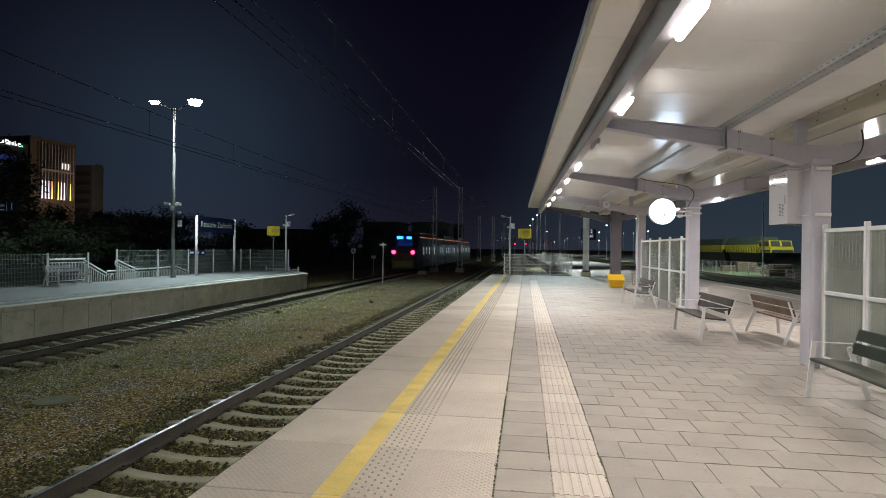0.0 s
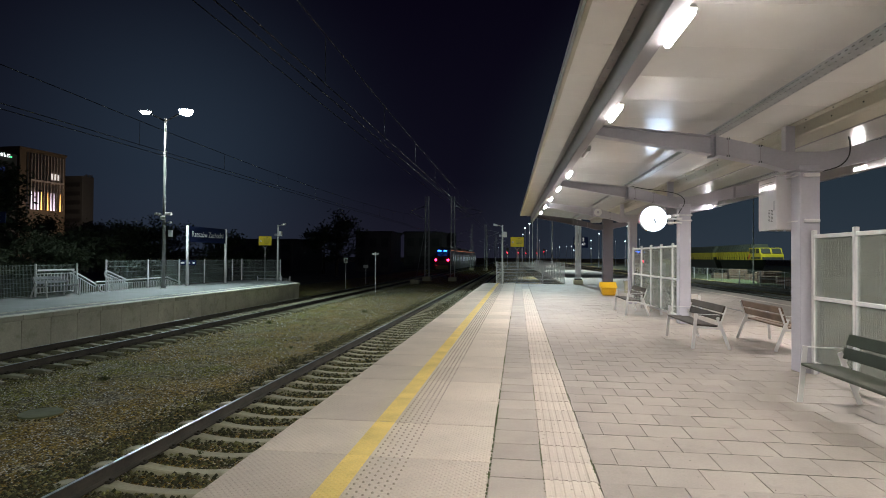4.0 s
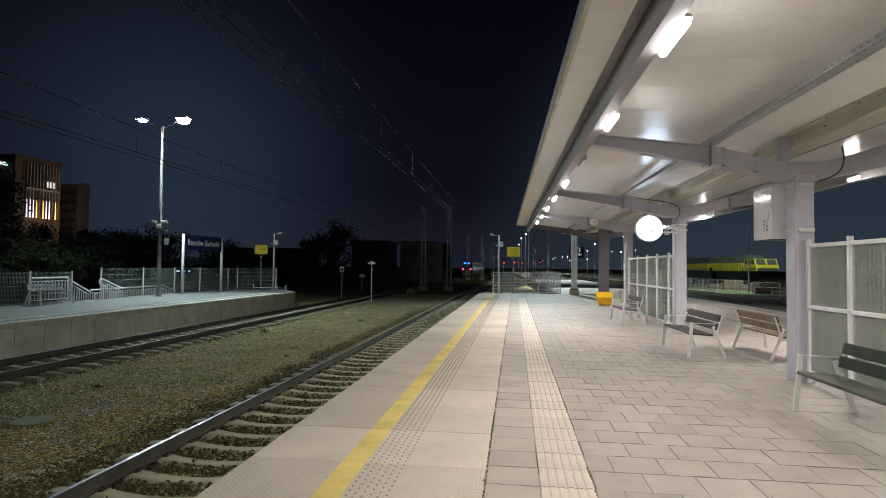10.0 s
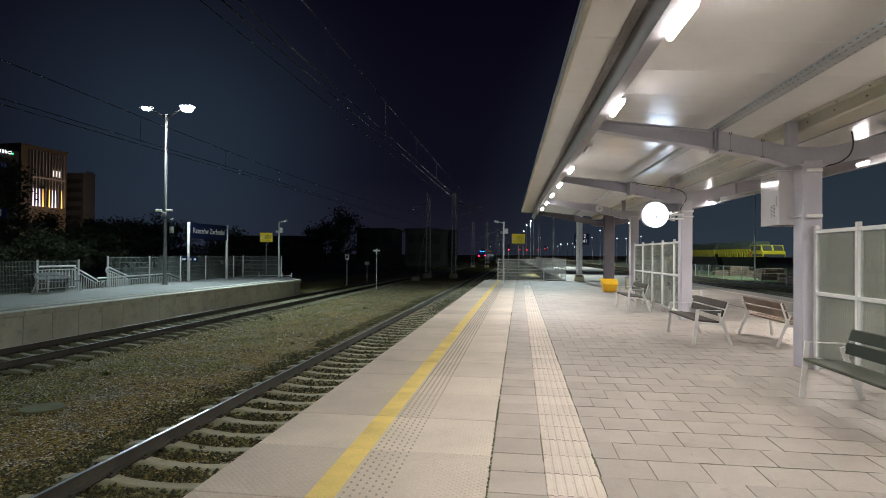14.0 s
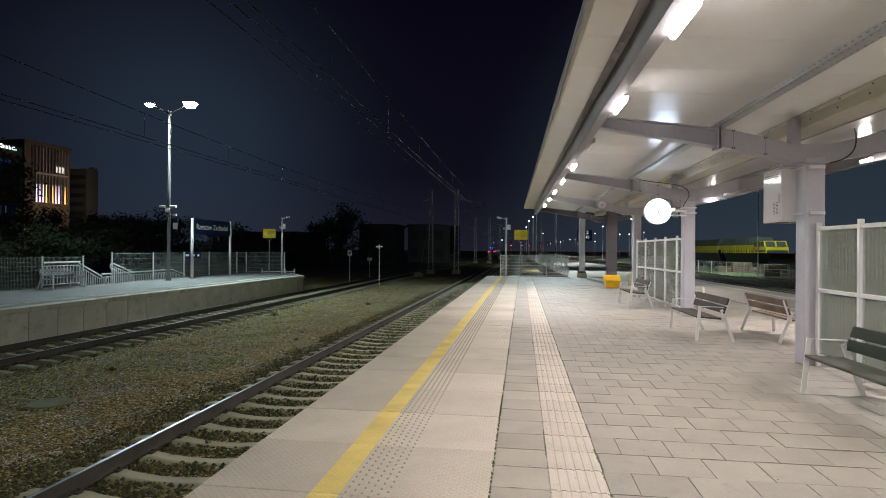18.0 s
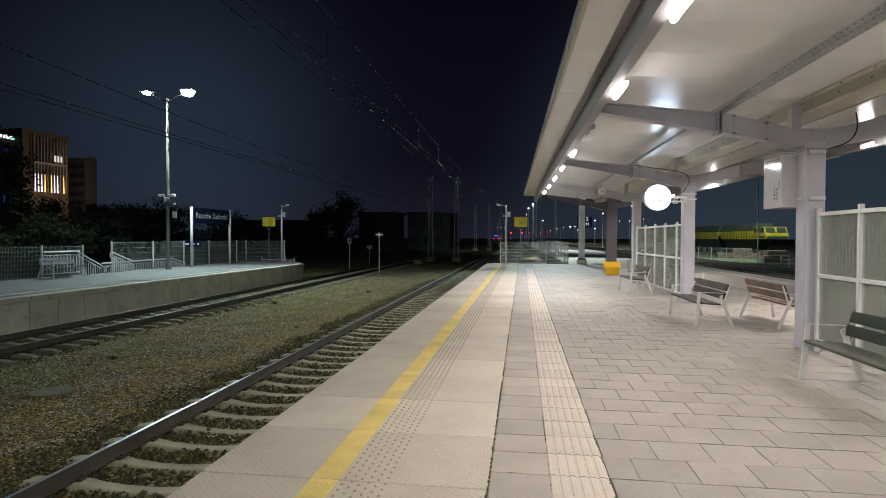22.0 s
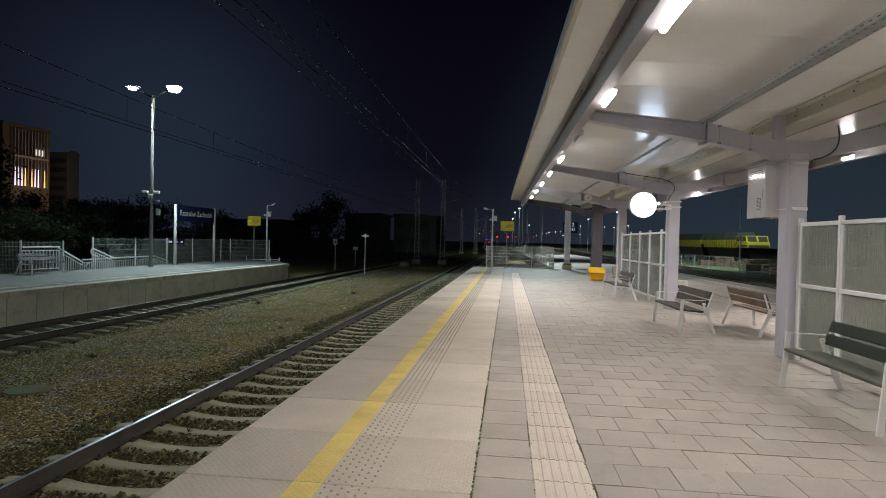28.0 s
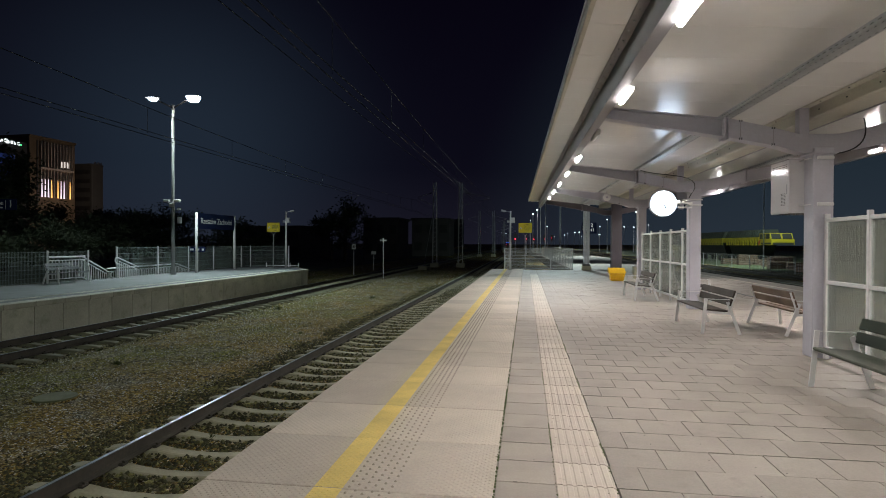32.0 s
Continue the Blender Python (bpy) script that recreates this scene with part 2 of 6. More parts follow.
def gravel(name, tones, cells=48.0, low=0.25, high=2.3, bright=0.05):
    """Loose grit: patches of soil tone, single grains of their own brightness, some pale chips."""
    m = bpy.data.materials.new(name)
    m.use_nodes = True
    n, l = m.node_tree.nodes, m.node_tree.links
    b = n["Principled BSDF"]
    b.inputs["Roughness"].default_value = 0.95
    b.inputs["Specular IOR Level"].default_value = 0.2
    tc = n.new("ShaderNodeTexCoord")

    def ranged(sock, lo, hi, a=0.0, z=1.0):
        r = n.new("ShaderNodeMapRange")
        for k, v in (("From Min", lo), ("From Max", hi), ("To Min", a), ("To Max", z)):
            r.inputs[k].default_value = v
        l.new(sock, r.inputs["Value"])
        return r.outputs[0]

    def blend(fac, a, z):
        x = n.new("ShaderNodeMix")
        x.data_type = "RGBA"
        l.new(fac, x.inputs["Factor"])
        for sock, c in ((x.inputs["A"], a), (x.inputs["B"], z)):
            if isinstance(c, tuple):
                sock.default_value = (*c, 1)
            else:
                l.new(c, sock)
        return x.outputs["Result"]

    def cell(scale):
        v = n.new("ShaderNodeTexVoronoi")
        v.inputs["Scale"].default_value = scale
        l.new(tc.outputs["Object"], v.inputs["Vector"])
        s = n.new("ShaderNodeSeparateColor")
        l.new(v.outputs["Color"], s.inputs[0])
        return v.outputs["Distance"], s.outputs[0], s.outputs[1]

    def patch(scale, detail=5.0):
        t = n.new("ShaderNodeTexNoise")
        t.inputs["Scale"].default_value, t.inputs["Detail"].default_value = scale, detail
        l.new(tc.outputs["Object"], t.inputs["Vector"])
        return t.outputs["Fac"]

    sep = n.new("ShaderNodeSeparateXYZ")
    l.new(tc.outputs["Object"], sep.inputs[0])
    drift = n.new("ShaderNodeMath")
    drift.operation = "SUBTRACT"
    l.new(patch(0.55), drift.inputs[0])
    l.new(ranged(sep.outputs["X"], -10.5, -5.5, -0.10, 0.14), drift.inputs[1])
    col = blend(ranged(drift.outputs[0], 0.40, 0.60), tones[0], tones[1])
    col = blend(ranged(patch(1.7), 0.52, 0.70), col, tones[2])
    d1, v1, w1 = cell(cells)
    d2, v2, w2 = cell(cells * 0.42)
    grain = n.new("ShaderNodeMath")
    grain.operation = "MULTIPLY"
    l.new(ranged(v1, 0, 1, low, high), grain.inputs[0])
    l.new(ranged(v2, 0, 1, 0.40, 1.60), grain.inputs[1])
    tone = n.new("ShaderNodeVectorMath")
    tone.operation = "SCALE"
    l.new(col, tone.inputs[0])
    l.new(grain.outputs[0], tone.inputs["Scale"])
    chips = n.new("ShaderNodeMath")
    chips.operation = "GREATER_THAN"
    chips.inputs[1].default_value = 1 - bright
    l.new(w1, chips.inputs[0])
    l.new(blend(chips.outputs[0], tone.outputs[0], (0.58, 0.53, 0.44)), b.inputs["Base Color"])
    bp = n.new("ShaderNodeBump")
    bp.inputs["Strength"].default_value, bp.inputs["Distance"].default_value = 0.7, 0.012
    bp.invert = True
    l.new(d1, bp.inputs["Height"])
    l.new(bp.outputs[0], b.inputs["Normal"])
    return m


M_GRAVEL = gravel("gravel_soil", ((0.152, 0.106, 0.026), (0.103, 0.100, 0.016), (0.138, 0.122, 0.080)), low=0.12, high=2.6, bright=0.10)
M_STONE = surface("ballast_stone", (0.066, 0.063, 0.024), 0.9, vary=0.3, big=3.0, small=40, bump=0.3, islands=True)
M_PEBBLE = surface("pebble", (0.160, 0.142, 0.072), 0.9, vary=0.3, big=3.0, small=40, bump=0.3, islands=True)
M_SLEEPER = surface("concrete_sleeper", (0.43, 0.405, 0.285), 0.85, vary=0.15, big=1.5, small=30, bump=0.35, dirt=(0.2, 0.17, 0.11), dirt_amount=0.15, random_by_piece=0.12)
M_SLEEPER_OLD = surface("weathered_sleeper", (0.23, 0.225, 0.155), 0.9, vary=0.2, big=1.5, small=30, bump=0.35, dirt=(0.10, 0.10, 0.06), dirt_amount=0.2, random_by_piece=0.15)
M_RAIL_SIDE = surface("rusty_rail", (0.06, 0.052, 0.040), 0.75, metal=0.2, vary=0.3, big=2.0, small=30, bump=0.2)
M_RAIL_TOP = surface("polished_rail_head", (0.34, 0.39, 0.44), 0.36, metal=1.0, vary=0.08, small=40, bump=0.05)
M_STEEL = surface("grey_painted_steel", (0.42, 0.41, 0.455), 0.5, vary=0.06, big=0.8, small=25, bump=0.08, grain=300)
M_COLUMN = surface("pale_grey_column_paint", (0.47, 0.46, 0.51), 0.5, vary=0.06, big=0.9, small=25, bump=0.08, grain=300)
M_DARK = surface("dark_grey_cladding", (0.045, 0.042, 0.045), 0.5, vary=0.1)
M_CLAD = surface("grey_brown_cladding", (0.115, 0.105, 0.125), 0.55, vary=0.1, big=1.2)
M_CEIL = surface("cream_ceiling_panel", (0.80, 0.785, 0.765), 0.21, vary=0.03, big=0.4, small=3, bump=0.0, rough_vary=0.0)
M_GALV = surface("galvanised_steel", (0.36, 0.37, 0.38), 0.5, metal=0.35, vary=0.12, big=3.0, small=50, bump=0.05)
M_POLE = surface("dull_galvanised_pole", (0.22, 0.225, 0.225), 0.6, metal=0.2, vary=0.15, big=2.0, small=40, bump=0.05)
M_WHITE = surface("white_powder_coat", (0.70, 0.69, 0.68), 0.45, vary=0.05, big=2.0, small=40, bump=0.05)
M_FENCE_GREEN = surface("green_fence_wire", (0.34, 0.40, 0.38), 0.6, vary=0.1)
M_FENCE = surface("pale_fence_coat", (0.76, 0.77, 0.77), 0.5, metal=0.0, vary=0.08)
M_BLACK = surface("black_rubber", (0.018, 0.018, 0.018), 0.6, vary=0.1)
M_CABINET = surface("light_grey_cabinet", (0.68, 0.66, 0.67), 0.08, vary=0.04, big=2.0, bump=0.0, rough_vary=0.02)
M_WOOD_DARK = wood("dark_stained_wood", (0.055, 0.043, 0.035), 0.8)
M_WOOD_GREEN = wood("dark_green_stained_wood", (0.014, 0.022, 0.012), 0.8)
M_PURLIN = surface("brown_grey_steel", (0.28, 0.262, 0.272), 0.5, vary=0.08, big=0.8)
M_GUTTER = surface("weathered_cream_gutter", (0.46, 0.44, 0.36), 0.5, vary=0.08, big=0.6, dirt=(0.30, 0.28, 0.20), dirt_amount=0.2)
M_WOOD_SEAT = wood("olive_stained_wood", (0.052, 0.056, 0.038), 0.8)
M_WOOD_GREY = wood("grey_weathered_wood", (0.24, 0.25, 0.26), 0.7)
M_WOOD_BROWN = wood("brown_weathered_wood", (0.15, 0.095, 0.062))
M_BLUE = surface("navy_sign_sheet", (0.009, 0.017, 0.065), 0.75, vary=0.05, gloss=0.15)
M_LETTER = surface("white_sign_lettering", (0.78, 0.78, 0.78), 0.5, vary=0.02)
M_SIGN_YELLOW = surface("yellow_sign_sheet", (0.80, 0.62, 0.02), 0.45, vary=0.04)
M_YELLOW_BIN = surface("yellow_plastic", (0.80, 0.47, 0.02), 0.35, vary=0.06, big=3.0)
M_WAGON = surface("yellow_wagon_paint", (0.32, 0.25, 0.012), 0.5, vary=0.15, big=0.4, dirt=(0.2, 0.14, 0.03), dirt_amount=0.12)
M_WAGON_DARK = surface("dark_wagon_steel", (0.03, 0.034, 0.03), 0.7, vary=0.2)
M_GLASS = glass_pane("windscreen_glass", (0.86, 0.90, 0.88), stripes=True)
M_TUBE = glowing("tube_glow", (1.0, 0.97, 0.93), 60.0)
M_LED = glowing("street_led_glow", (0.93, 1.0, 0.97), 90.0)
M_CLOCK = glowing("clock_face_glow", (0.62, 0.79, 1.0), 10.0)
M_FAR_LAMP = glowing("far_lamp_glow", (0.85, 0.95, 1.0), 9.0)
M_RED = glowing("red_signal_glow", (1.0, 0.03, 0.07), 9.0)
M_BARK = surface("bark", (0.05, 0.04, 0.03), 0.9, vary=0.3, big=4.0, bump=0.8)
M_LEAF = surface("dark_foliage", (0.042, 0.058, 0.030), 0.7, vary=0.4, big=0.8)
M_GRASS = surface("rough_grass_ground", (0.07, 0.085, 0.042), 0.95, vary=0.35, big=0.3, small=6)


# ---- mesh helpers ----
class Geo:
    """Collects faces of one part."""

    def __init__(self):
        self.v, self.f = [], []

    def add(self, verts, faces):
        k = len(self.v)
        self.v += [tuple(p) for p in verts]
        self.f += [tuple(i + k for i in face) for face in faces]
        return self

    def box(self, x0, y0, z0, x1, y1, z1, bev=0.0, m=None):
        if bev <= 0:
            vs = [(x, y, z) for z in (z0, z1) for y in (y0, y1) for x in (x0, x1)]
            fs = [(0, 2, 3, 1), (4, 5, 7, 6), (0, 1, 5, 4), (2, 6, 7, 3), (0, 4, 6, 2), (1, 3, 7, 5)]
        else:
            c, h = ((x0 + x1) / 2, (y0 + y1) / 2, (z0 + z1) / 2), ((x1 - x0) / 2, (y1 - y0) / 2, (z1 - z0) / 2)
            bev = min(bev, 0.45 * min(h) * 2)
            vs, idx = [], {}
            for s in ((a, b, d) for a in (-1, 1) for b in (-1, 1) for d in (-1, 1)):
                for ax in range(3):
                    idx[s, ax] = len(vs)
                    vs.append(tuple(c[i] + s[i] * (h[i] - (0 if i == ax else bev)) for i in range(3)))
            fs = []
            for ax in range(3):
                u, w = (ax + 1) % 3, (ax + 2) % 3
                for sg in (-1, 1):
                    ring = []
                    for a, b in ((-1, -1), (1, -1), (1, 1), (-1, 1)):
                        s = [0, 0, 0]
                        s[ax], s[u], s[w] = sg, a, b
                        ring.append(idx[tuple(s), ax])
                    fs.append(tuple(ring if sg > 0 else ring[::-1]))
                for a in (-1, 1):
                    for b in (-1, 1):
                        s0, s1 = [0, 0, 0], [0, 0, 0]
                        s0[ax], s1[ax] = -1, 1
                        s0[u] = s1[u] = a
                        s0[w] = s1[w] = b
                        s0, s1 = tuple(s0), tuple(s1)
                        q = (idx[s0, u], idx[s1, u], idx[s1, w], idx[s0, w])
                        fs.append(q if a * b > 0 else q[::-1])
            for s in ((a, b, d) for a in (-1, 1) for b in (-1, 1) for d in (-1, 1)):
                t = (idx[s, 0], idx[s, 1], idx[s, 2])
                fs.append(t if s[0] * s[1] * s[2] > 0 else t[::-1])
        if m is not None:
            vs = [m @ Vector(p) for p in vs]
        return self.add(vs, fs)

    def tube(self, p0, p1, r0, r1=None, n=8, caps=True):
        r1 = r0 if r1 is None else r1
        p0, p1 = Vector(p0), Vector(p1)
        d = (p1 - p0).normalized()
        a = d.orthogonal().normalized()
        b = d.cross(a)
        vs = []
        for p, r in ((p0, r0), (p1, r1)):
            for i in range(n):
                t = 2 * math.pi * i / n
                vs.append(p + (a * math.cos(t) + b * math.sin(t)) * r)
        fs = [(i, (i + 1) % n, n + (i + 1) % n, n + i) for i in range(n)]
        if caps:
            fs += [tuple(range(n))[::-1], tuple(range(n, 2 * n))]
        return self.add(vs, fs)

    def path(self, pts, r, n=8):
        for a, b in zip(pts, pts[1:]):
            self.tube(a, b, r, r, n)
        return self

    def pipe(self, pts, r, n=8):
        """One bent tube through pts."""
        pts = [Vector(p) for p in pts]
        k, ref = len(self.v), Vector((0.3, 0.9, 0.2)).normalized()
        for i, p in enumerate(pts):
            d = (pts[min(i + 1, len(pts) - 1)] - pts[max(i - 1, 0)]).normalized()
            a = d.cross(ref).normalized()
            b = d.cross(a)
            self.v += [tuple(p + (a * math.cos(6.2832 * q / n) + b * math.sin(6.2832 * q / n)) * r) for q in range(n)]
        for i in range(len(pts) - 1):
            for q in range(n):
                e = k + i * n
                self.f.append((e + q, e + (q + 1) % n, e + n + (q + 1) % n, e + n + q))
        return self

    def bar(self, p0, p1, w, h, up=(0, 0, 1)):
        """A flat bar from p0 to p1, w across and h in the direction of up."""
        p0, p1 = Vector(p0), Vector(p1)
        d = (p1 - p0).normalized()
        s = d.cross(Vector(up)).normalized()
        u = s.cross(d)
        vs = []
        for p in (p0, p1):
            for a, b in ((-1, -1), (1, -1), (1, 1), (-1, 1)):
                vs.append(p + s * a * w / 2 + u * b * h / 2)
        return self.add(vs, [(0, 1, 2, 3), (7, 6, 5, 4), (0, 4, 5, 1), (1, 5, 6, 2), (2, 6, 7, 3), (3, 7, 4, 0)])

    def prism(self, poly, axis, a, b):
        """A polygon (u, w) drawn out along axis from a to b."""
        def at(p, s):
            return {"x": (s, p[0], p[1]), "y": (p[0], s, p[1]), "z": (p[0], p[1], s)}[axis]
        n = len(poly)
        vs = [at(p, a) for p in poly] + [at(p, b) for p in poly]
        fs = [(i, (i + 1) % n, n + (i + 1) % n, n + i) for i in range(n)] + [tuple(range(n))[::-1], tuple(range(n, 2 * n))]
        return self.add(vs, fs)

    def disc(self, c, r, axis, depth, n=40):
        c = Vector(c)
        e = {"x": Vector((1, 0, 0)), "y": Vector((0, 1, 0)), "z": Vector((0, 0, 1))}[axis]
        return self.tube(c - e * depth / 2, c + e * depth / 2, r, r, n)

    def mesh(self, name, smooth=False):
        me = bpy.data.meshes.new(name)
        me.from_pydata(self.v, [], self.f)
        bm = bmesh.new()
        bm.from_mesh(me)
        if len(bm.faces) < 60000:
            bmesh.ops.recalc_face_normals(bm, faces=bm.faces)
        bm.to_mesh(me)
        bm.free()
        if smooth:
            me.polygons.foreach_set("use_smooth", [True] * len(me.polygons))
        return me


def part(name, geo, material, parent=None, label="", smooth=False, m=None):
    """One mesh object; under a thing or a part where a parent is given. geo: a Geo or a mesh that is shared."""
    me = geo if isinstance(geo, bpy.types.Mesh) else geo.mesh(name, smooth)
    if not me.materials:
        me.materials.append(material)
    ob = new(name, me)
    ob.parent = parent
    if m is not None:
        ob.matrix_basis = m
    if label:
        ob["label"] = label
    return ob


def thing(name, m, label, category, group="", kind=""):
    """An Empty at a thing's base, which carries its parts."""
    ob = new(name)
    ob.empty_display_size = 0.1
    ob.matrix_basis = m
    return tagged(ob, label, category, group, kind)


def lettering(name, words, size, material, parent, m, label=""):
    """Raised flat letters of the built-in font, as a mesh."""
    cu = bpy.data.curves.new(name, "FONT")
    cu.body, cu.size, cu.extrude, cu.align_x, cu.align_y = words, size, 0.004, "CENTER", "CENTER"
    cu.offset = size * 0.004
    tmp = bpy.data.objects.new(name, cu)
    scene.collection.objects.link(tmp)
    me = bpy.data.meshes.new_from_object(tmp.evaluated_get(bpy.context.evaluated_depsgraph_get()))
    bpy.data.objects.remove(tmp)
    me.materials.clear()
    me.materials.append(material)
    ob = new(name, me)
    ob.parent, ob.matrix_basis = parent, m
    if label:
        ob["label"] = label
    return ob


# ---- plan: x across the tracks, y along them, platform tops at z = 0, rail heads at -0.76 ----
EDGE, LANE, STRIP, PAVING = -2.24, -0.205, 0.215, 0.622
RAIL_Z, GROUND_Z = -0.76, -0.97
NEAR_AXIS, FAR_AXIS, FAR_EDGE = -3.965, -11.87, -13.6
SKEW = 1.1
K = math.tan(radians(SKEW))


def right_edge(y):
    return 10.95 - K * (y - 24.5)


# ground: one sheet to the horizon
def build_ground():
    xs = [-2500, -900, -300, -120, -60, -40, -28, -22, -18] + [-15 + 0.35 * i for i in range(44)] + [1, 4, 8, 11, 14, 17, 20, 23, 26, 30, 36, 44, 60, 120, 300, 900, 2500]
    ys = [-2500, -600, -150, -50, -20, -5] + [0.35 * i for i in range(120)] + [42 + 1.5 * i for i in range(60)] + [140, 160, 200, 260, 350, 500, 900, 2500]
    g = Geo()
    for y in ys:
        for x in xs:
            z = GROUND_Z
            if -14 < x < -2 and 0 < y < 130:
                z += 0.035 * noise.noise((x * 0.9, y * 0.9, 0)) + 0.02 * noise.noise((x * 3.1, y * 3.1, 4))
                near = min(abs(x - NEAR_AXIS), abs(x - FAR_AXIS))
                z += 0.05 * max(0.0, 1 - abs(x + 8.0) / 2.2) - (0.05 if near < 1.5 else 0)
            g.v.append((x, y, z))
    w = len(xs)
    for j in range(len(ys) - 1):
        for i in range(w - 1):
            a = j * w + i
            g.f.append((a, a + 1, a + w + 1, a + w))
    ob = part("ground", g, M_GRAVEL, smooth=True)
    tagged(ob, "brown gravel and soil with green moss between the tracks", "ground", kind="structure")
    far = Geo()
    far.box(23.8, 10, GROUND_Z + 0.02, 120, 260, GROUND_Z + 0.03)
    tagged(part("grass_ground", far, M_GRASS), "dark rough grass beyond the sidings", "grass", kind="structure")
    far = Geo()
    far.box(-200, -10, GROUND_Z + 0.02, -19.4, 260, GROUND_Z + 0.03)
    tagged(part("grass_ground", far, M_GRASS), "dark rough grass behind the far platform", "grass", kind="structure")


build_ground()


# ballast stones and pebbles
NEAR_PHASE, FAR_PHASE = 0.54, 6.2


def build_stones():
    rnd = random.Random(3)
    g = Geo()
    base = [(1, 0, 0), (-1, 0, 0), (0, 1, 0), (0, -1, 0), (0, 0, 1), (0, 0, -0.6)]
    tri = [(0, 2, 4), (2, 1, 4), (1, 3, 4), (3, 0, 4), (2, 0, 5), (1, 2, 5), (3, 1, 5), (0, 3, 5)]

    def stone(x, y, z, r, flat=1.0):
        a = rnd.random() * 6.28
        ca, sa = math.cos(a), math.sin(a)
        sx, sy, sz = r * rnd.uniform(0.7, 1.3), r * rnd.uniform(0.6, 1.1), r * rnd.uniform(0.5, 0.9) * flat
        vs = []
        for px, py, pz in base:
            px, py, pz = px * sx + rnd.uniform(-0.2, 0.2) * r, py * sy + rnd.uniform(-0.2, 0.2) * r, pz * sz
            vs.append((x + px * ca - py * sa, y + px * sa + py * ca, z + pz))
        g.add(vs, tri)

    def on_sleeper(y, first):
        d = (y - first) % 0.6
        return d < 0.095 or d > 0.505

    for _ in range(30000):
        y = 2.5 + 30 * rnd.random() ** 1.6
        x = rnd.uniform(-5.75, EDGE - 0.02)
        if not on_sleeper(y, NEAR_PHASE) or x < NEAR_AXIS - 1.36:
            stone(x, y, GROUND_Z - 0.030 + rnd.uniform(0.0, 0.036), rnd.uniform(0.018, 0.042))
    for _ in range(11000):
        y = 28 + 60 * rnd.random() ** 1.3
        stone(rnd.uniform(-5.7, EDGE - 0.05), y, GROUND_Z - 0.045 + rnd.uniform(0.0, 0.03), rnd.uniform(0.035, 0.065))
    for _ in range(6500):
        y = 9 + 35 * rnd.random()
        x = rnd.uniform(FAR_EDGE, -10.3)
        if not on_sleeper(y, FAR_PHASE) or abs(x - FAR_AXIS) > 1.36:
            stone(x, y, GROUND_Z - 0.050 + rnd.uniform(0.0, 0.034), rnd.uniform(0.02, 0.044))
    for _ in range(9000):
        y = 3.5 + 32 * rnd.random() ** 1.5
        stone(-5.55 + rnd.gauss(0, 0.22), y, GROUND_Z + rnd.uniform(-0.01, 0.02), rnd.uniform(0.016, 0.036), 0.8)
    tagged(part("ballast_stones", g, M_STONE), "loose dark ballast stones round the sleepers", "gravel", kind="stuff")
    g = Geo()
    for _ in range(34000):
        y = 4 + 50 * rnd.random() ** 1.5
        x = rnd.uniform(-10.6, -5.2)
        swell = 0.05 * max(0.0, 1 - abs(x + 8.0) / 2.2)
        stone(x, y, GROUND_Z + swell + rnd.uniform(-0.006, 0.008), rnd.uniform(0.008, 0.027) * (1 + 0.012 * y), 0.7)
    chips = Geo()
    pebble_geo, g = g, chips
    for _ in range(5600):
        y = 6 + 40 * rnd.random() ** 1.4
        x = rnd.uniform(-10.4, -5.5)
        swell = 0.05 * max(0.0, 1 - abs(x + 8.0) / 2.2)
        stone(x, y, GROUND_Z + swell + 0.012, rnd.uniform(0.007, 0.015) * (1 + 0.02 * y), 0.7)
    g = pebble_geo
    tagged(part("stone_chips", chips, M_LETTER), "small white stone chips on the soil", "gravel", kind="stuff")
    tagged(part("pebbles", g, M_PEBBLE), "pale and brown pebbles strewn over the soil", "gravel", kind="stuff")


build_stones()


# ---- tracks ----
def rail_profile():
    return [(-0.07, 0.0), (0.07, 0.0), (0.07, 0.014), (0.012, 0.03), (0.010, 0.13), (0.034, 0.142), (0.034, 0.163), (-0.034, 0.163), (-0.034, 0.142), (-0.010, 0.13), (-0.012, 0.03), (-0.07, 0.014)]


def sleeper_mesh(mat_):
    g = Geo()
    prof = [(-1.32, -0.035), (-1.22, -0.012), (-1.0, -0.004), (-0.86, 0.0), (-0.60, 0.0), (-0.42, -0.03), (-0.15, -0.05), (0.15, -0.05), (0.42, -0.03), (0.60, 0.0), (0.86, 0.0), (1.0, -0.004), (1.22, -0.012), (1.32, -0.035)]
    for x, z in prof:
        g.v += [(x, -0.14, -0.2), (x, -0.092, z - 0.014), (x, -0.074, z), (x, 0.074, z), (x, 0.092, z - 0.014), (x, 0.14, -0.2)]
    for i in range(len(prof) - 1):
        for k in range(5):
            a = i * 6 + k
            g.f.append((a, a + 1, a + 7, a + 6))
    n = (len(prof) - 1) * 6
    g.f += [tuple(range(6)), tuple(range(n + 5, n - 1, -1))]
    me = g.mesh("sleeper")
    me.materials.append(mat_)
    return me


SLEEPER, SLEEPER_OLD = sleeper_mesh(M_SLEEPER), sleeper_mesh(M_SLEEPER_OLD)


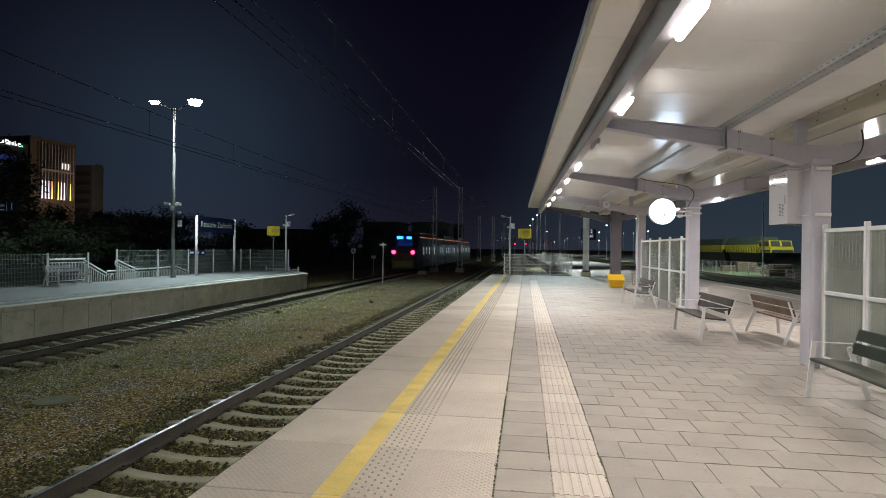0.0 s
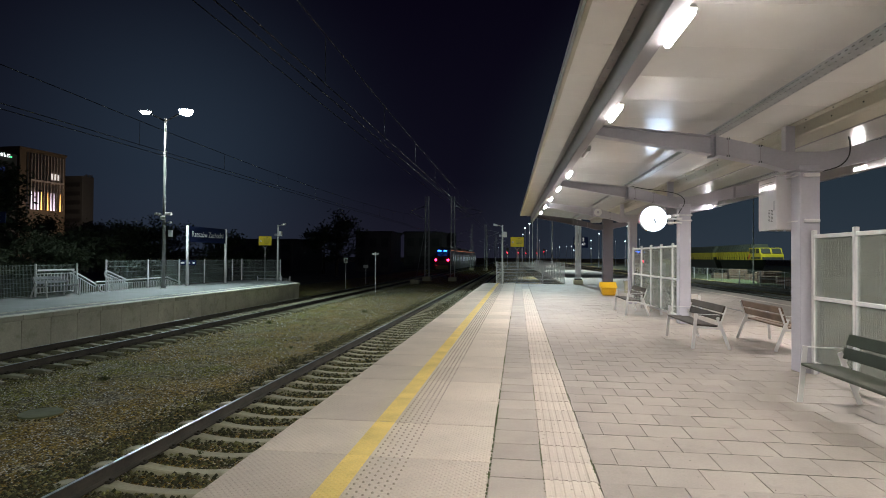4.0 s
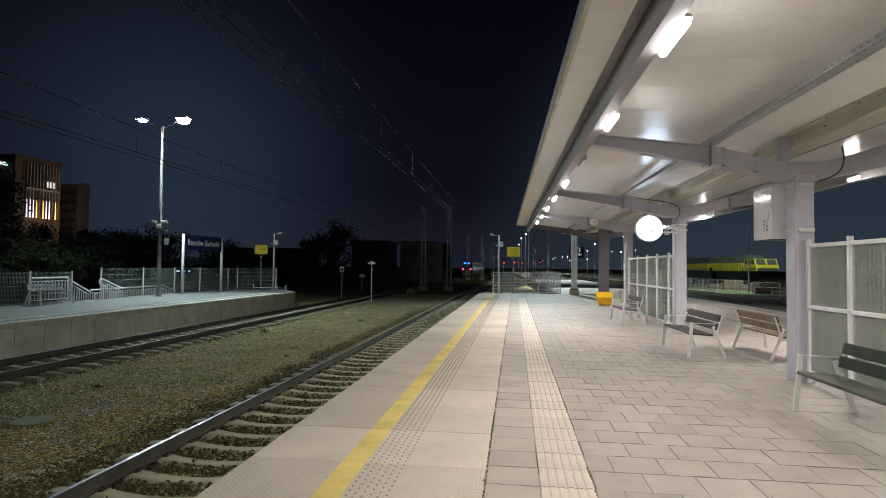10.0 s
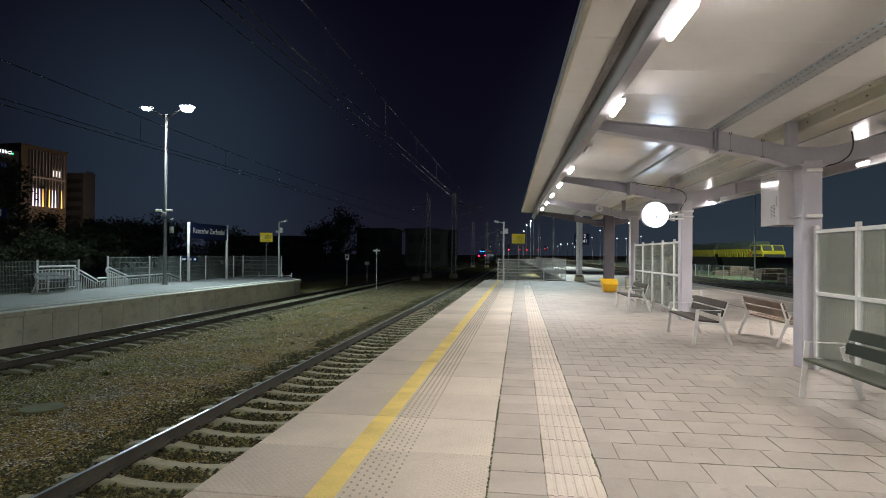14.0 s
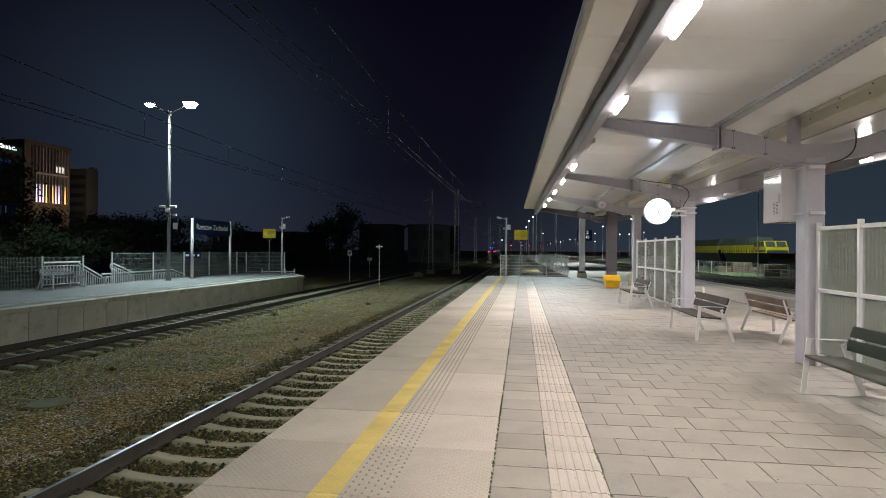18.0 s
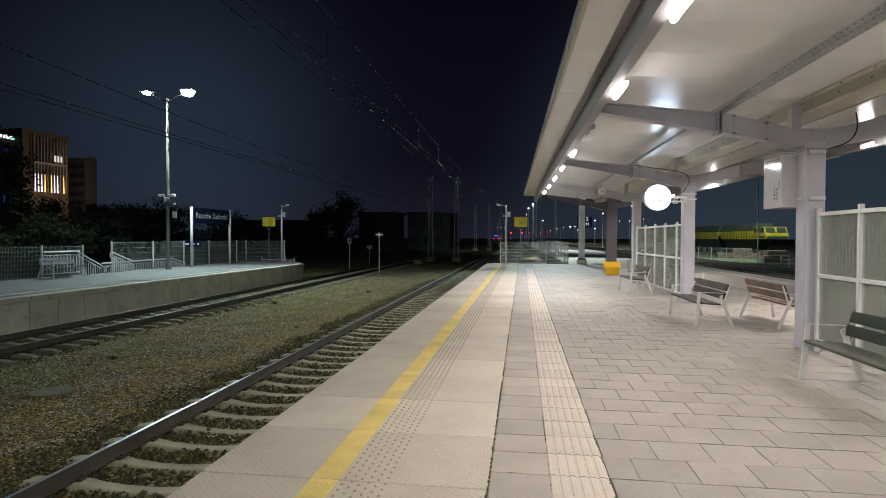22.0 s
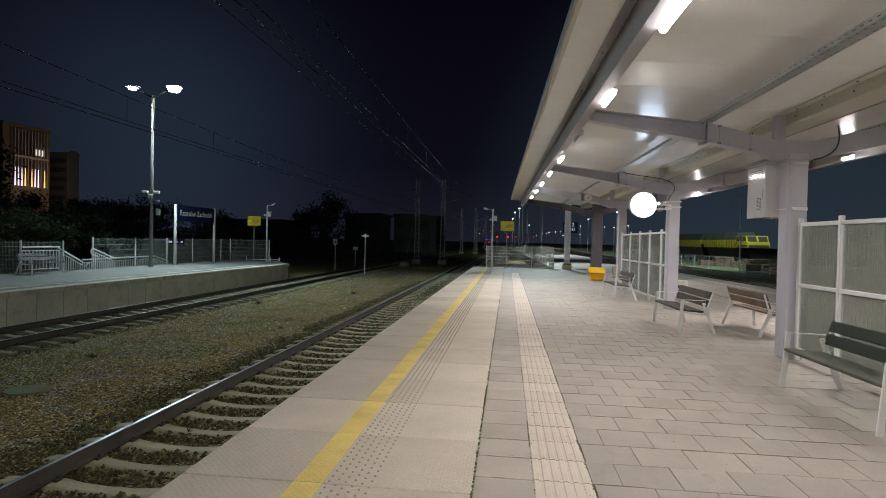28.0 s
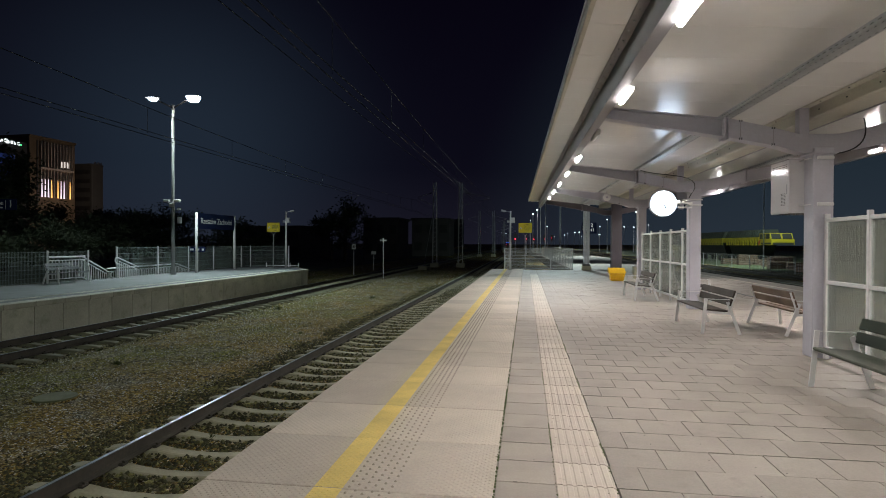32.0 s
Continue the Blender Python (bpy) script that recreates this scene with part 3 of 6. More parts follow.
def build_track(axis, y0, y1, turn, sleepers_to, label, pivot=0.0, clips_to=30.0, phase=0.3, sleeper=SLEEPER_OLD):
    """Two rails on concrete sleepers. The thing's own y runs along the rails."""
    t = thing("railway_track", pose(axis, pivot, RAIL_Z - 0.168, 0, 0, turn), label, "railway track", "railway tracks", "structure")
    for sx in (-0.7525, 0.7525):
        r = part("rail", Geo().prism([(sx + u, w) for u, w in rail_profile()], "y", y0, y1), M_RAIL_SIDE, t, "dark rusty steel rail")
        part("running_surface", Geo().box(sx - 0.019, y0, 0.1635, sx + 0.019, y1, 0.168, 0.003), M_RAIL_TOP, r, "polished bright rail head")
    y = phase
    clips = Geo()
    while y < sleepers_to:
        part("sleeper", sleeper, M_SLEEPER, t, m=pose(0, y, 0))
        if y < clips_to:
            for sx in (-0.7525, 0.7525):
                for s in (-1, 1):
                    clips.box(sx + s * 0.10 - 0.035, y - 0.05, 0.0, sx + s * 0.10 + 0.035, y + 0.05, 0.035, 0.012)
                    clips.box(sx + s * 0.115 - 0.02, y - 0.02, 0.03, sx + s * 0.115 + 0.02, y + 0.02, 0.06, 0.008)
        y += 0.6
    part("rail_fastening", clips, M_RAIL_SIDE, t, "dark rusty rail clips")["kind"] = "stuff"
    return t


build_track(NEAR_AXIS, -14.0, 900, 0, 110, "railway track with polished rails on pale concrete sleepers beside the platform", phase=NEAR_PHASE - 14.4, sleeper=SLEEPER)
build_track(FAR_AXIS, -14.0, 900, 0, 130, "railway track on concrete sleepers along the far platform", clips_to=45, phase=FAR_PHASE - 19.8)
for i, ax in enumerate((12.75, 17.4, 21.6)):
    build_track(ax, 0, 400, SKEW, 60 if i == 0 else 45, "dark siding track behind the island platform", pivot=24.5, clips_to=-1)


# ---- island platform ----
def build_island():
    body = Geo()
    body.prism([(EDGE + 0.06, -40), (right_edge(-40), -40), (right_edge(37.2), 37.2), (EDGE + 0.06, 37.2)], "z", -1.1, -0.082)
    body.prism([(3.0, 37.2), (right_edge(37.2), 37.2), (right_edge(230), 230), (3.0 - K * 190, 230)], "z", -1.1, -0.082)
    plat = part("platform_island", body, M_JOINT)
    tagged(plat, "island platform of concrete slabs and pavers with a yellow safety line", "platform", kind="structure")
    return plat


ISLAND = build_island()


# ---- far platform ----
def build_far_platform():
    body = Geo()
    body.box(-19.2, -12, -1.1, FAR_EDGE - 0.06, 34.0, -0.07)
    body.prism([(-19.2, 34.0), (FAR_EDGE - 0.06, 34.0), (FAR_EDGE - 2.2, 37.2), (-19.2, 37.6)], "z", -1.1, -0.07)
    plat = part("platform_far", body, M_JOINT)
    tagged(plat, "far side platform of grey concrete with a panelled front wall", "platform", kind="structure")
    top = Geo()
    top.prism([(-19.2, -12), (FAR_EDGE - 0.35, -12), (FAR_EDGE - 0.35, 34.0), (FAR_EDGE - 2.3, 37.3), (-19.2, 37.6)], "z", -0.069, -0.002)
    part("paving", top, M_LEFTTOP, plat, "pale grey paving")
    me_w = Geo().box(-0.05, 0.006, -1.02, 0.0, 0.994, -0.16, 0.008).mesh("wall_panel")
    me_w.materials.append(M_WALL)
    me_c = Geo().box(-0.34, 0.004, -0.15, 0.06, 0.996, 0.0, 0.01).mesh("coping_slab")
    me_c.materials.append(M_WALL)
    y = -5.0
    while y < 33.9:
        part("wall_panel", me_w, M_WALL, plat, m=pose(FAR_EDGE, y, 0))
        part("coping_slab", me_c, M_LEFTTOP, plat, m=pose(FAR_EDGE, y, 0))
        y += 1.0
    tact = Geo()
    for i in range(3):
        tact.box(FAR_EDGE - 1.05 + 0.11 * i, -12, -0.001, FAR_EDGE - 0.99 + 0.11 * i, 33.6, 0.003)
    part("tactile_line", tact, M_WALL, plat, "pale tactile line")
    part("end_wall", Geo().prism([(FAR_EDGE, 34.0), (FAR_EDGE - 2.2, 37.2), (FAR_EDGE - 2.3, 37.1), (FAR_EDGE - 0.1, 33.9)], "z", -1.02, 0.0), M_WALL, plat)


build_far_platform()


# ---- platform canopy ----
CANOPY = pose(0, 9.1, 0, 0, 0, SKEW)
COLUMN_X, BAYS = 4.31, (-12.6, -6.3, 0.0, 6.3, 12.6)
COLUMNS = {0.0: 4.31, 6.3: 4.41, 12.6: 4.45}
ROOF_A, ROOF_B = -18.0, 21.9


def bent(p, n=10):
    """Points on a smooth bend from the first to the last of four."""
    p = [Vector(q) for q in p]
    return [p[0] * (1 - t) ** 3 + p[1] * 3 * t * (1 - t) ** 2 + p[2] * 3 * t * t * (1 - t) + p[3] * t ** 3 for t in (i / n for i in range(n + 1))]


def build_canopy():
    c = thing("platform_canopy", CANOPY, "butterfly platform canopy of grey steel with cream panels beneath", "canopy")
    for y in BAYS:
        cx = COLUMNS.get(y, COLUMN_X)
        part("column", Geo().box(cx - 0.14, y - 0.14, 0, cx + 0.14, y + 0.14, 3.1, 0.012), M_COLUMN, c, "pale grey square steel column")
        part("cap_plate", Geo().box(cx - 0.18, y - 0.18, 3.0, cx + 0.18, y + 0.18, 3.028, 0.004), M_COLUMN, c)
    part("end_column", Geo().box(4.33, 18.3, 0, 4.78, 18.75, 3.66, 0.01), M_CLAD, c, "dark grey clad end column")
    for y in BAYS + (18.6,):
        coat = M_CLAD if y > 18 else M_STEEL
        low = [(2.98, 3.28), (3.7, 3.13), (4.0, 3.03), (4.55, 3.03), (4.9, 3.10), (5.62, 3.265)]
        top = [(5.62, 3.555), (4.95, 3.39), (4.55, 3.30), (4.0, 3.30), (3.65, 3.40), (2.98, 3.565)]
        beam = part("beam", Geo().prism(low + top, "y", y - 0.11, y + 0.11), coat, c, "dark end beam" if y > 18 else "grey steel beam haunch")
        for xa, za, zb, xe, ze, zf in ((1.12, 3.625, 3.79, 2.98, 3.28, 3.565), (7.6, 3.60, 3.88, 5.62, 3.265, 3.555)):
            arm = Geo().prism([(xa, za), (xe, ze), (xe, zf), (xa, zb)], "y", y - 0.008, y + 0.008)
            arm.prism([(xa, za), (xe, ze), (xe, ze + 0.014), (xa, za + 0.014)], "y", y - 0.105, y + 0.105)
            arm.prism([(xa, zb - 0.014), (xe, zf - 0.014), (xe, zf), (xa, zb)], "y", y - 0.105, y + 0.105)
            part("cantilever_arm", arm, coat, c, "grey steel I-section arm" if y < 18 else "dark I-section arm")
        for bx, z0, z1 in ((2.965, 3.25, 3.60), (5.635, 3.24, 3.58)):
            part("end_plate", Geo().box(bx - 0.03, y - 0.13, z0, bx - 0.014, y + 0.13, z1, 0.003).box(bx + 0.014, y - 0.13, z0, bx + 0.03, y + 0.13, z1, 0.003), coat, c)
        for bx, z0, z1 in ((3.16, 3.242, 3.524), (3.62, 3.147, 3.407)):
            part("seam", Geo().box(bx - 0.004, y - 0.114, z0, bx + 0.004, y - 0.110, z1), M_PURLIN, beam)
            for zt in (z0 - 0.004, z1 - 0.022):
                for e in (-0.022, 0.012):
                    part("tie", Geo().box(bx + e, y - 0.118, zt, bx + e + 0.010, y - 0.105, zt + 0.030), M_BLACK, beam, "black cable tie")
    # roof wings, lower skin
    for x0, z0, x1, z1 in ((0.56, 3.956, 4.158, 3.740), (4.75, 3.758, 8.08, 3.958)):
        step = (ROOF_B - ROOF_A) / 40
        panel = Geo().prism([(x0, z0), (x1, z1), (x1, z1 + 0.1), (x0, z0 + 0.1)], "y", 0.0, step - 0.005).mesh("ceiling_panel")
        panel.materials.append(M_CEIL)
        for j in range(40):
            part("ceiling_panel", panel, M_CEIL, c, m=pose(0, ROOF_A + step * j, 0))
    part("roof_sheet", Geo().prism([(0.53, 4.075), (3.9, 3.875), (4.75, 3.875), (8.13, 4.075), (8.13, 4.105), (4.75, 3.905), (3.9, 3.905), (0.53, 4.105)], "y", ROOF_A - 0.02, ROOF_B + 0.03), M_STEEL, c, "dark roof sheet")
    for x, lip in ((0.515, 0.0), (8.09, 0.055)):
        part("fascia", Geo().box(x, ROOF_A - 0.02, 3.953, x + 0.06, ROOF_B + 0.03, 4.10, 0.008), M_GUTTER, c, "cream eaves fascia")
        part("drip_edge", Geo().box(x + lip - 0.006, ROOF_A - 0.02, 4.05, x + lip, ROOF_B + 0.03, 4.12, 0.002), M_PURLIN, c, "dark drip edge")
    # box purlins that carry the lamps
    for x in (1.05, 7.35):
        x0, x1 = (0.946, 1.21) if x < 4 else (7.35, 7.61)
        if x < 4:
            sect = [(0.946, 3.915), (1.052, 3.915), (1.052, 3.60), (1.195, 3.60), (1.195, 3.64), (1.187, 3.64), (1.187, 3.609), (1.061, 3.609), (1.061, 3.924), (0.946, 3.924)]
        else:
            sect = [(7.61, 3.915), (7.504, 3.915), (7.504, 3.60), (7.361, 3.60), (7.361, 3.64), (7.369, 3.64), (7.369, 3.609), (7.495, 3.609), (7.495, 3.924), (7.61, 3.924)]
        pu = part("purlin", Geo().prism(sect, "y", ROOF_A, ROOF_B - 0.4), M_PURLIN, c, "grey steel Z-shaped edge purlin")
        bolts = Geo()
        y = -6.0
        while y < 16:
            bx = x0 + 0.04 if x < 4 else x1 - 0.06
            bolts.box(bx, y, 3.901, bx + 0.022, y + 0.022, 3.915, 0.003)
            y += 0.28
        part("bolt", bolts, M_GALV, pu)["kind"] = "stuff"
    # perforated cable trays
    for x, z in ((2.92, 3.583), (5.75, 3.60)):
        tray = Geo().box(x, ROOF_A, z, x + 0.16, ROOF_B - 1.5, z + 0.004)
        for e in (x, x + 0.154):
            tray.box(e, ROOF_A, z + 0.004, e + 0.006, ROOF_B - 1.5, z + 0.06)
        t = part("cable_tray", tray, M_GALV, c, "perforated galvanised cable tray")
        holes = Geo()
        y = -7.0
        while y < 12.0:
            holes.box(x + 0.020, y, z - 0.003, x + 0.027, y + 0.035, z - 0.001)
            holes.box(x + 0.126, y + 0.05, z - 0.003, x + 0.133, y + 0.085, z - 0.001)
            holes.box(x - 0.002, y, z + 0.026, x - 0.0005, y + 0.045, z + 0.033)
            y += 0.11
        part("slot", holes, M_BLACK, t)["kind"] = "stuff"
        for e in range(6):
            part("tray_cable", Geo().tube((x + 0.03 + 0.02 * e, ROOF_A, z + 0.016), (x + 0.03 + 0.02 * e, ROOF_B - 1.6, z + 0.016), 0.008, n=6), M_BLACK, t, "black cable")
    # valley gutter over the columns, inner ceiling strips
    part("valley_gutter", Geo().prism([(4.16, 3.732), (4.20, 3.722), (4.235, 3.58), (4.26, 3.56), (4.66, 3.56), (4.748, 3.66), (4.748, 3.86), (4.16, 3.86)], "y", ROOF_A, ROOF_B - 0.1), M_GUTTER, c, "cream valley gutter box")
    part("gutter_flange", Geo().box(4.09, ROOF_A, 3.722, 4.19, ROOF_B - 0.1, 3.738, 0.004), M_GUTTER, c, "narrow bolted flange")
    part("gutter_edge", Geo().box(4.64, ROOF_A, 3.545, 4.665, ROOF_B - 0.1, 3.575, 0.004), M_PURLIN, c)
    bolts = Geo()
    y = -6.0
    while y < 12:
        bolts.box(4.12, y, 3.711, 4.14, y + 0.02, 3.722, 0.003)
        bolts.box(4.205, y + 0.2, 3.64, 4.218, y + 0.22, 3.66, 0.003)
        y += 0.7
    part("bolt", bolts, M_DARK, c)["kind"] = "stuff"
    # stub posts from beam to gutter
    for y in BAYS:
        part("stub", Geo().box(4.0, y - 0.07, 3.28, 4.14, y + 0.07, 3.7, 0.008), M_STEEL, c)
    # column cables
    for y in (0.0, 6.3):
        part("cable", Geo().pipe(bent([(4.85, y - 0.13, 3.52), (4.90, y - 0.16, 3.25), (4.84, y - 0.17, 3.06), (4.47, y - 0.17, 3.0)]) if y == 0 else
                                 bent([(3.0, y - 0.13, 3.60), (3.5, y - 0.14, 3.40), (4.45, y - 0.17, 3.52), (4.38, y - 0.17, 3.12)])[:-1] + bent([(4.38, y - 0.17, 3.12), (4.34, y - 0.17, 3.0), (4.27, y - 0.17, 2.95), (4.24, y - 0.16, 2.85)]), 0.010), M_BLACK, c, "black cable")
    return c


build_canopy()


def canopy_lamp(x, y, z, lit=True, side=1, watts=58, half=0.33):
    """A slim strip lamp hung on the lamp rail, its own light just below the diffuser."""
    lamp = thing("canopy_lamp", CANOPY @ pose(x, y, z), "lit white strip lamp under the canopy" if lit else "unlit strip lamp under the canopy", "lamp", "canopy lamps")
    part("housing", Geo().prism([(-0.042, 0.0), (-0.037, 0.0), (-0.037, 0.018), (0.037, 0.018), (0.037, 0.0), (0.042, 0.0), (0.042, 0.024), (0.024, 0.046), (-0.024, 0.046), (-0.042, 0.024)], "y", -half - 0.015, half + 0.015), M_WHITE, lamp)
    g = Geo()
    g.prism([(-0.024, 0.015), (-0.032, 0.004), (-0.031, -0.028), (-0.018, -0.046), (0.018, -0.046), (0.031, -0.028), (0.032, 0.004), (0.024, 0.015)], "y", -half, half)
    part("diffuser", g, M_TUBE if lit else M_WHITE, lamp, "glowing opal diffuser" if lit else "dark opal diffuser")
    for yy in (0.08 - half, half - 0.08):
        part("clip", Geo().bar((0, yy, 0.045), (-0.048 * side, yy, 0.02), 0.02, 0.008), M_GALV, lamp)
    if lit:
        p = CANOPY @ Vector((x, y, z - 0.06))
        area_lamp(p.x, p.y, p.z - 0.003, 0.03, 2 * half - 0.04, watts, (1.0, 0.943, 0.905), SKEW, 5 if side > 0 else 0)


LAMP_ROWS = ((-12.62, 1), (-9.84, 1), (-7.06, 0.45), (-4.28, 1), (-1.5, 1), (1.28, 0), (4.06, 1), (6.84, 1), (9.62, 1), (12.4, 1), (15.18, 1.3))
for y, lit in LAMP_ROWS:
    canopy_lamp(1.235, y, 3.598, bool(lit), 1, 63 * lit)
for y, lit in ((-8.8, 1.1), (-2.8, 2.0), (3.6, 4.2), (12.6, 3.6), (17.8, 2.6)):
    canopy_lamp(7.15, y, 3.62, bool(lit), -1, 62 * lit, 0.16)


# ---- wind screens ----
def wind_screen(x0, y0, posts, label):
    s = thing("wind_screen", CANOPY @ pose(x0, y0, 0), label, "wind screen", "wind screens")
    for p in posts:
        part("post", Geo().box(-0.03, p - 0.03, 0, 0.03, p + 0.03, 2.12, 0.006), M_WHITE, s)
    for a, b in zip(posts, posts[1:]):
        for z, h in ((0.13, 0.06), (1.095, 0.055), (2.0, 0.055)):
            part("rail", Geo().box(-0.024, a + 0.03, z, 0.024, b - 0.03, z + h, 0.005), M_WHITE, s)
        for z0, z1 in ((0.19, 1.095), (1.15, 2.0)):
            pane = part("pane", Geo().box(-0.005, a + 0.03, z0, 0.005, b - 0.03, z1), M_GLASS, s, "clear glass with fine vertical stripes")
            pane.visible_shadow = False
    return s


wind_screen(4.34, 0, [-5.2, -4.2, -3.2, -2.2, -1.20, -0.19], "white framed glass wind screen joined to a canopy column")
wind_screen(4.42, 6.3, [0.19, 1.0, 2.2, 3.4, 4.7, 6.0], "white framed glass wind screen between two columns")


# ---- benches ----
def build_bench(m, slat, label, seat=None):
    """Front at local x = 0, back towards +x, length along y, feet on z = 0."""
    b = thing("platform_bench", m, label, "bench", "platform benches")
    for y in (0.0, 1.78):
        part("front_leg", Geo().bar((0, y, 0), (0.06, y, 0.665), 0.02, 0.055, (1, 0, 0)), M_WHITE, b, "white steel leg")
        part("rear_leg", Geo().bar((0.66, y, 0), (0.44, y, 0.60), 0.02, 0.055, (1, 0, 0)), M_WHITE, b, "white steel leg")
        part("armrest", Geo().bar((0.045, y, 0.655), (0.48, y, 0.645), 0.02, 0.01), M_WHITE, b, "thin white armrest")
        part("seat_support", Geo().bar((0.03, y, 0.42), (0.52, y, 0.385), 0.02, 0.04), M_WHITE, b)
        part("back_support", Geo().bar((0.46, y, 0.40), (0.59, y, 0.80), 0.02, 0.04, (1, 0, 0)), M_WHITE, b)
    for i in range(3):
        x0 = 0.01 + 0.15 * i
        part("seat_slat", Geo().box(x0, 0.0, 0.435 - 0.010 * i, x0 + 0.138, 1.78, 0.468 - 0.010 * i, 0.008), seat or slat, b, "wooden seat slat")
    for z0, x0 in ((0.53, 0.478), (0.685, 0.528)):
        g = Geo()
        g.box(-0.016, -0.02, 0, 0.016, 1.80, 0.135, 0.008, Matrix.Translation((x0, 0, z0)) @ Matrix.Rotation(radians(18), 4, "Y"))
        part("back_slat", g, slat, b, "wooden back slat")
    return b


build_bench(pose(3.25, 11.12, 0, 0, 0, 0.6), M_WOOD_DARK, "dark wooden bench with white steel legs near a column")
build_bench(pose(3.34, 5.42, 0, 0, 0, 0.6), M_WOOD_GREEN, "dark green wooden bench with white steel legs before the glass screen", M_WOOD_SEAT)
build_bench(pose(3.17, 17.32, 0, 0, 0, 0.6), M_WOOD_DARK, "dark wooden bench with white steel legs before the far screen")
build_bench(pose(5.32, 12.86, 0, 0, 0, 180.6), M_WOOD_BROWN, "brown wooden bench turned to the far side of the platform")
build_bench(pose(5.27, 19.1, 0, 0, 0, 180.6), M_WOOD_DARK, "dark wooden bench behind the far glass screen")


# ---- clock ----
def build_clock():
    c = thing("platform_clock", pose(3.45, 15.2, 2.71), "round lit white station clock on a column bracket", "clock")
    part("drum", Geo().disc((0, 0, 0), 0.335, "y", 0.16, 48), M_CABINET, c, smooth=False)
    face = part("dial", Geo().disc((0, -0.085, 0), 0.315, "y", 0.012, 48), M_CLOCK, c, "glowing white dial")
    for i in range(12):
        a = radians(30 * i)
        part("hour_mark", Geo().box(-0.004, -0.0945, 0.285, 0.004, -0.092, 0.308, m=Matrix.Rotation(a, 4, "Y")), M_BLACK, face)
    part("pointer", Geo().box(-0.019, -0.098, -0.03, 0.011, -0.094, 0.15, m=Matrix.Rotation(radians(160), 4, "Y")), M_BLACK, face)
    part("pointer", Geo().box(-0.014, -0.102, -0.08, 0.008, -0.099, 0.12, m=Matrix.Rotation(radians(150), 4, "Y")), M_BLACK, face)
    part("bracket", Geo().box(0.31, -0.03, -0.02, 0.72, 0.03, 0.03, 0.006).box(0.31, -0.03, -0.12, 0.72, 0.03, -0.08, 0.006), M_WHITE, c)


build_clock()


# ---- cabinet on the column ----
def build_cabinet():
    c = thing("column_cabinet", CANOPY @ pose(0.06, 0, 0), "light grey equipment cabinet strapped behind a column", "cabinet")
    part("body", Geo().box(3.92, 0.19, 2.15, 4.53, 0.82, 2.98, 0.012), M_CABINET, c)
    part("roof_plate", Geo().box(3.90, 0.17, 2.98, 4.55, 0.84, 3.0, 0.004), M_CABINET, c)
    for z in (2.24, 2.92):
        part("strap", Geo().box(4.15, -0.19, z, 4.37, -0.15, z + 0.05, 0.006), M_WHITE, c, "white fixing strap")
        part("strap_arm", Geo().box(4.06, -0.15, z + 0.015, 4.08, 0.2, z + 0.03), M_WHITE, c)
    vents = Geo()
    for col in range(2):
        for row in range(9):
            vents.box(3.9165, 0.30 + 0.09 * col, 2.28 + 0.022 * row, 3.9195, 0.36 + 0.09 * col, 2.288 + 0.022 * row)
    for row in range(5):
        vents.box(3.9165, 0.26, 2.78 + 0.03 * row, 3.9195, 0.74, 2.788 + 0.03 * row)
    part("vent", vents, M_BLACK, c)["kind"] = "stuff"
    part("latch", Geo().box(3.912, 0.24, 2.45, 3.9195, 0.27, 2.6, 0.003), M_GALV, c)


build_cabinet()


def build_bin():
    b = thing("grit_bin", pose(4.03, 26.35, 0), "yellow plastic grit bin with sloped lid", "grit bin")
    part("body", Geo().add([(sx * w, sy * d, z) for z, w, d in ((0.02, 0.25, 0.20), (0.36, 0.33, 0.26)) for sx, sy in ((-1, -1), (1, -1), (1, 1), (-1, 1))], [(0, 1, 5, 4), (1, 2, 6, 5), (2, 3, 7, 6), (3, 0, 4, 7), (4, 5, 6, 7), (3, 2, 1, 0)]), M_YELLOW_BIN, b)
    for z in (0.10, 0.26):
        part("rib", Geo().box(-0.29 - 0.1 * z, -0.235 - 0.1 * z, z, 0.29 + 0.1 * z, 0.235 + 0.1 * z, z + 0.025, 0.006), M_YELLOW_BIN, b)
    part("lid", Geo().prism([(-0.29, 0.37), (0.31, 0.37), (0.31, 0.56), (0.20, 0.60)], "x", -0.36, 0.36), M_YELLOW_BIN, b, "yellow sloped lid")


build_bin()


def build_litter_bin(x, y):
    b = thing("litter_bin", pose(x, y, 0), "pale concrete litter bin on the platform", "litter bin")
    part("body", Geo().add([(sx * w, sy * w, z) for z, w in ((0.0, 0.17), (0.58, 0.21)) for sx, sy in ((-1, -1), (1, -1), (1, 1), (-1, 1))], [(0, 1, 5, 4), (1, 2, 6, 5), (2, 3, 7, 6), (3, 0, 4, 7), (3, 2, 1, 0)]), M_SLEEPER, b)
    part("rim", Geo().box(-0.22, -0.22, 0.58, 0.22, 0.22, 0.62, 0.01), M_GALV, b, "grey metal rim")
    part("opening", Geo().box(-0.15, -0.15, 0.6205, 0.15, 0.15, 0.624), M_BLACK, b, "dark opening")


build_litter_bin(5.34, 28.6)


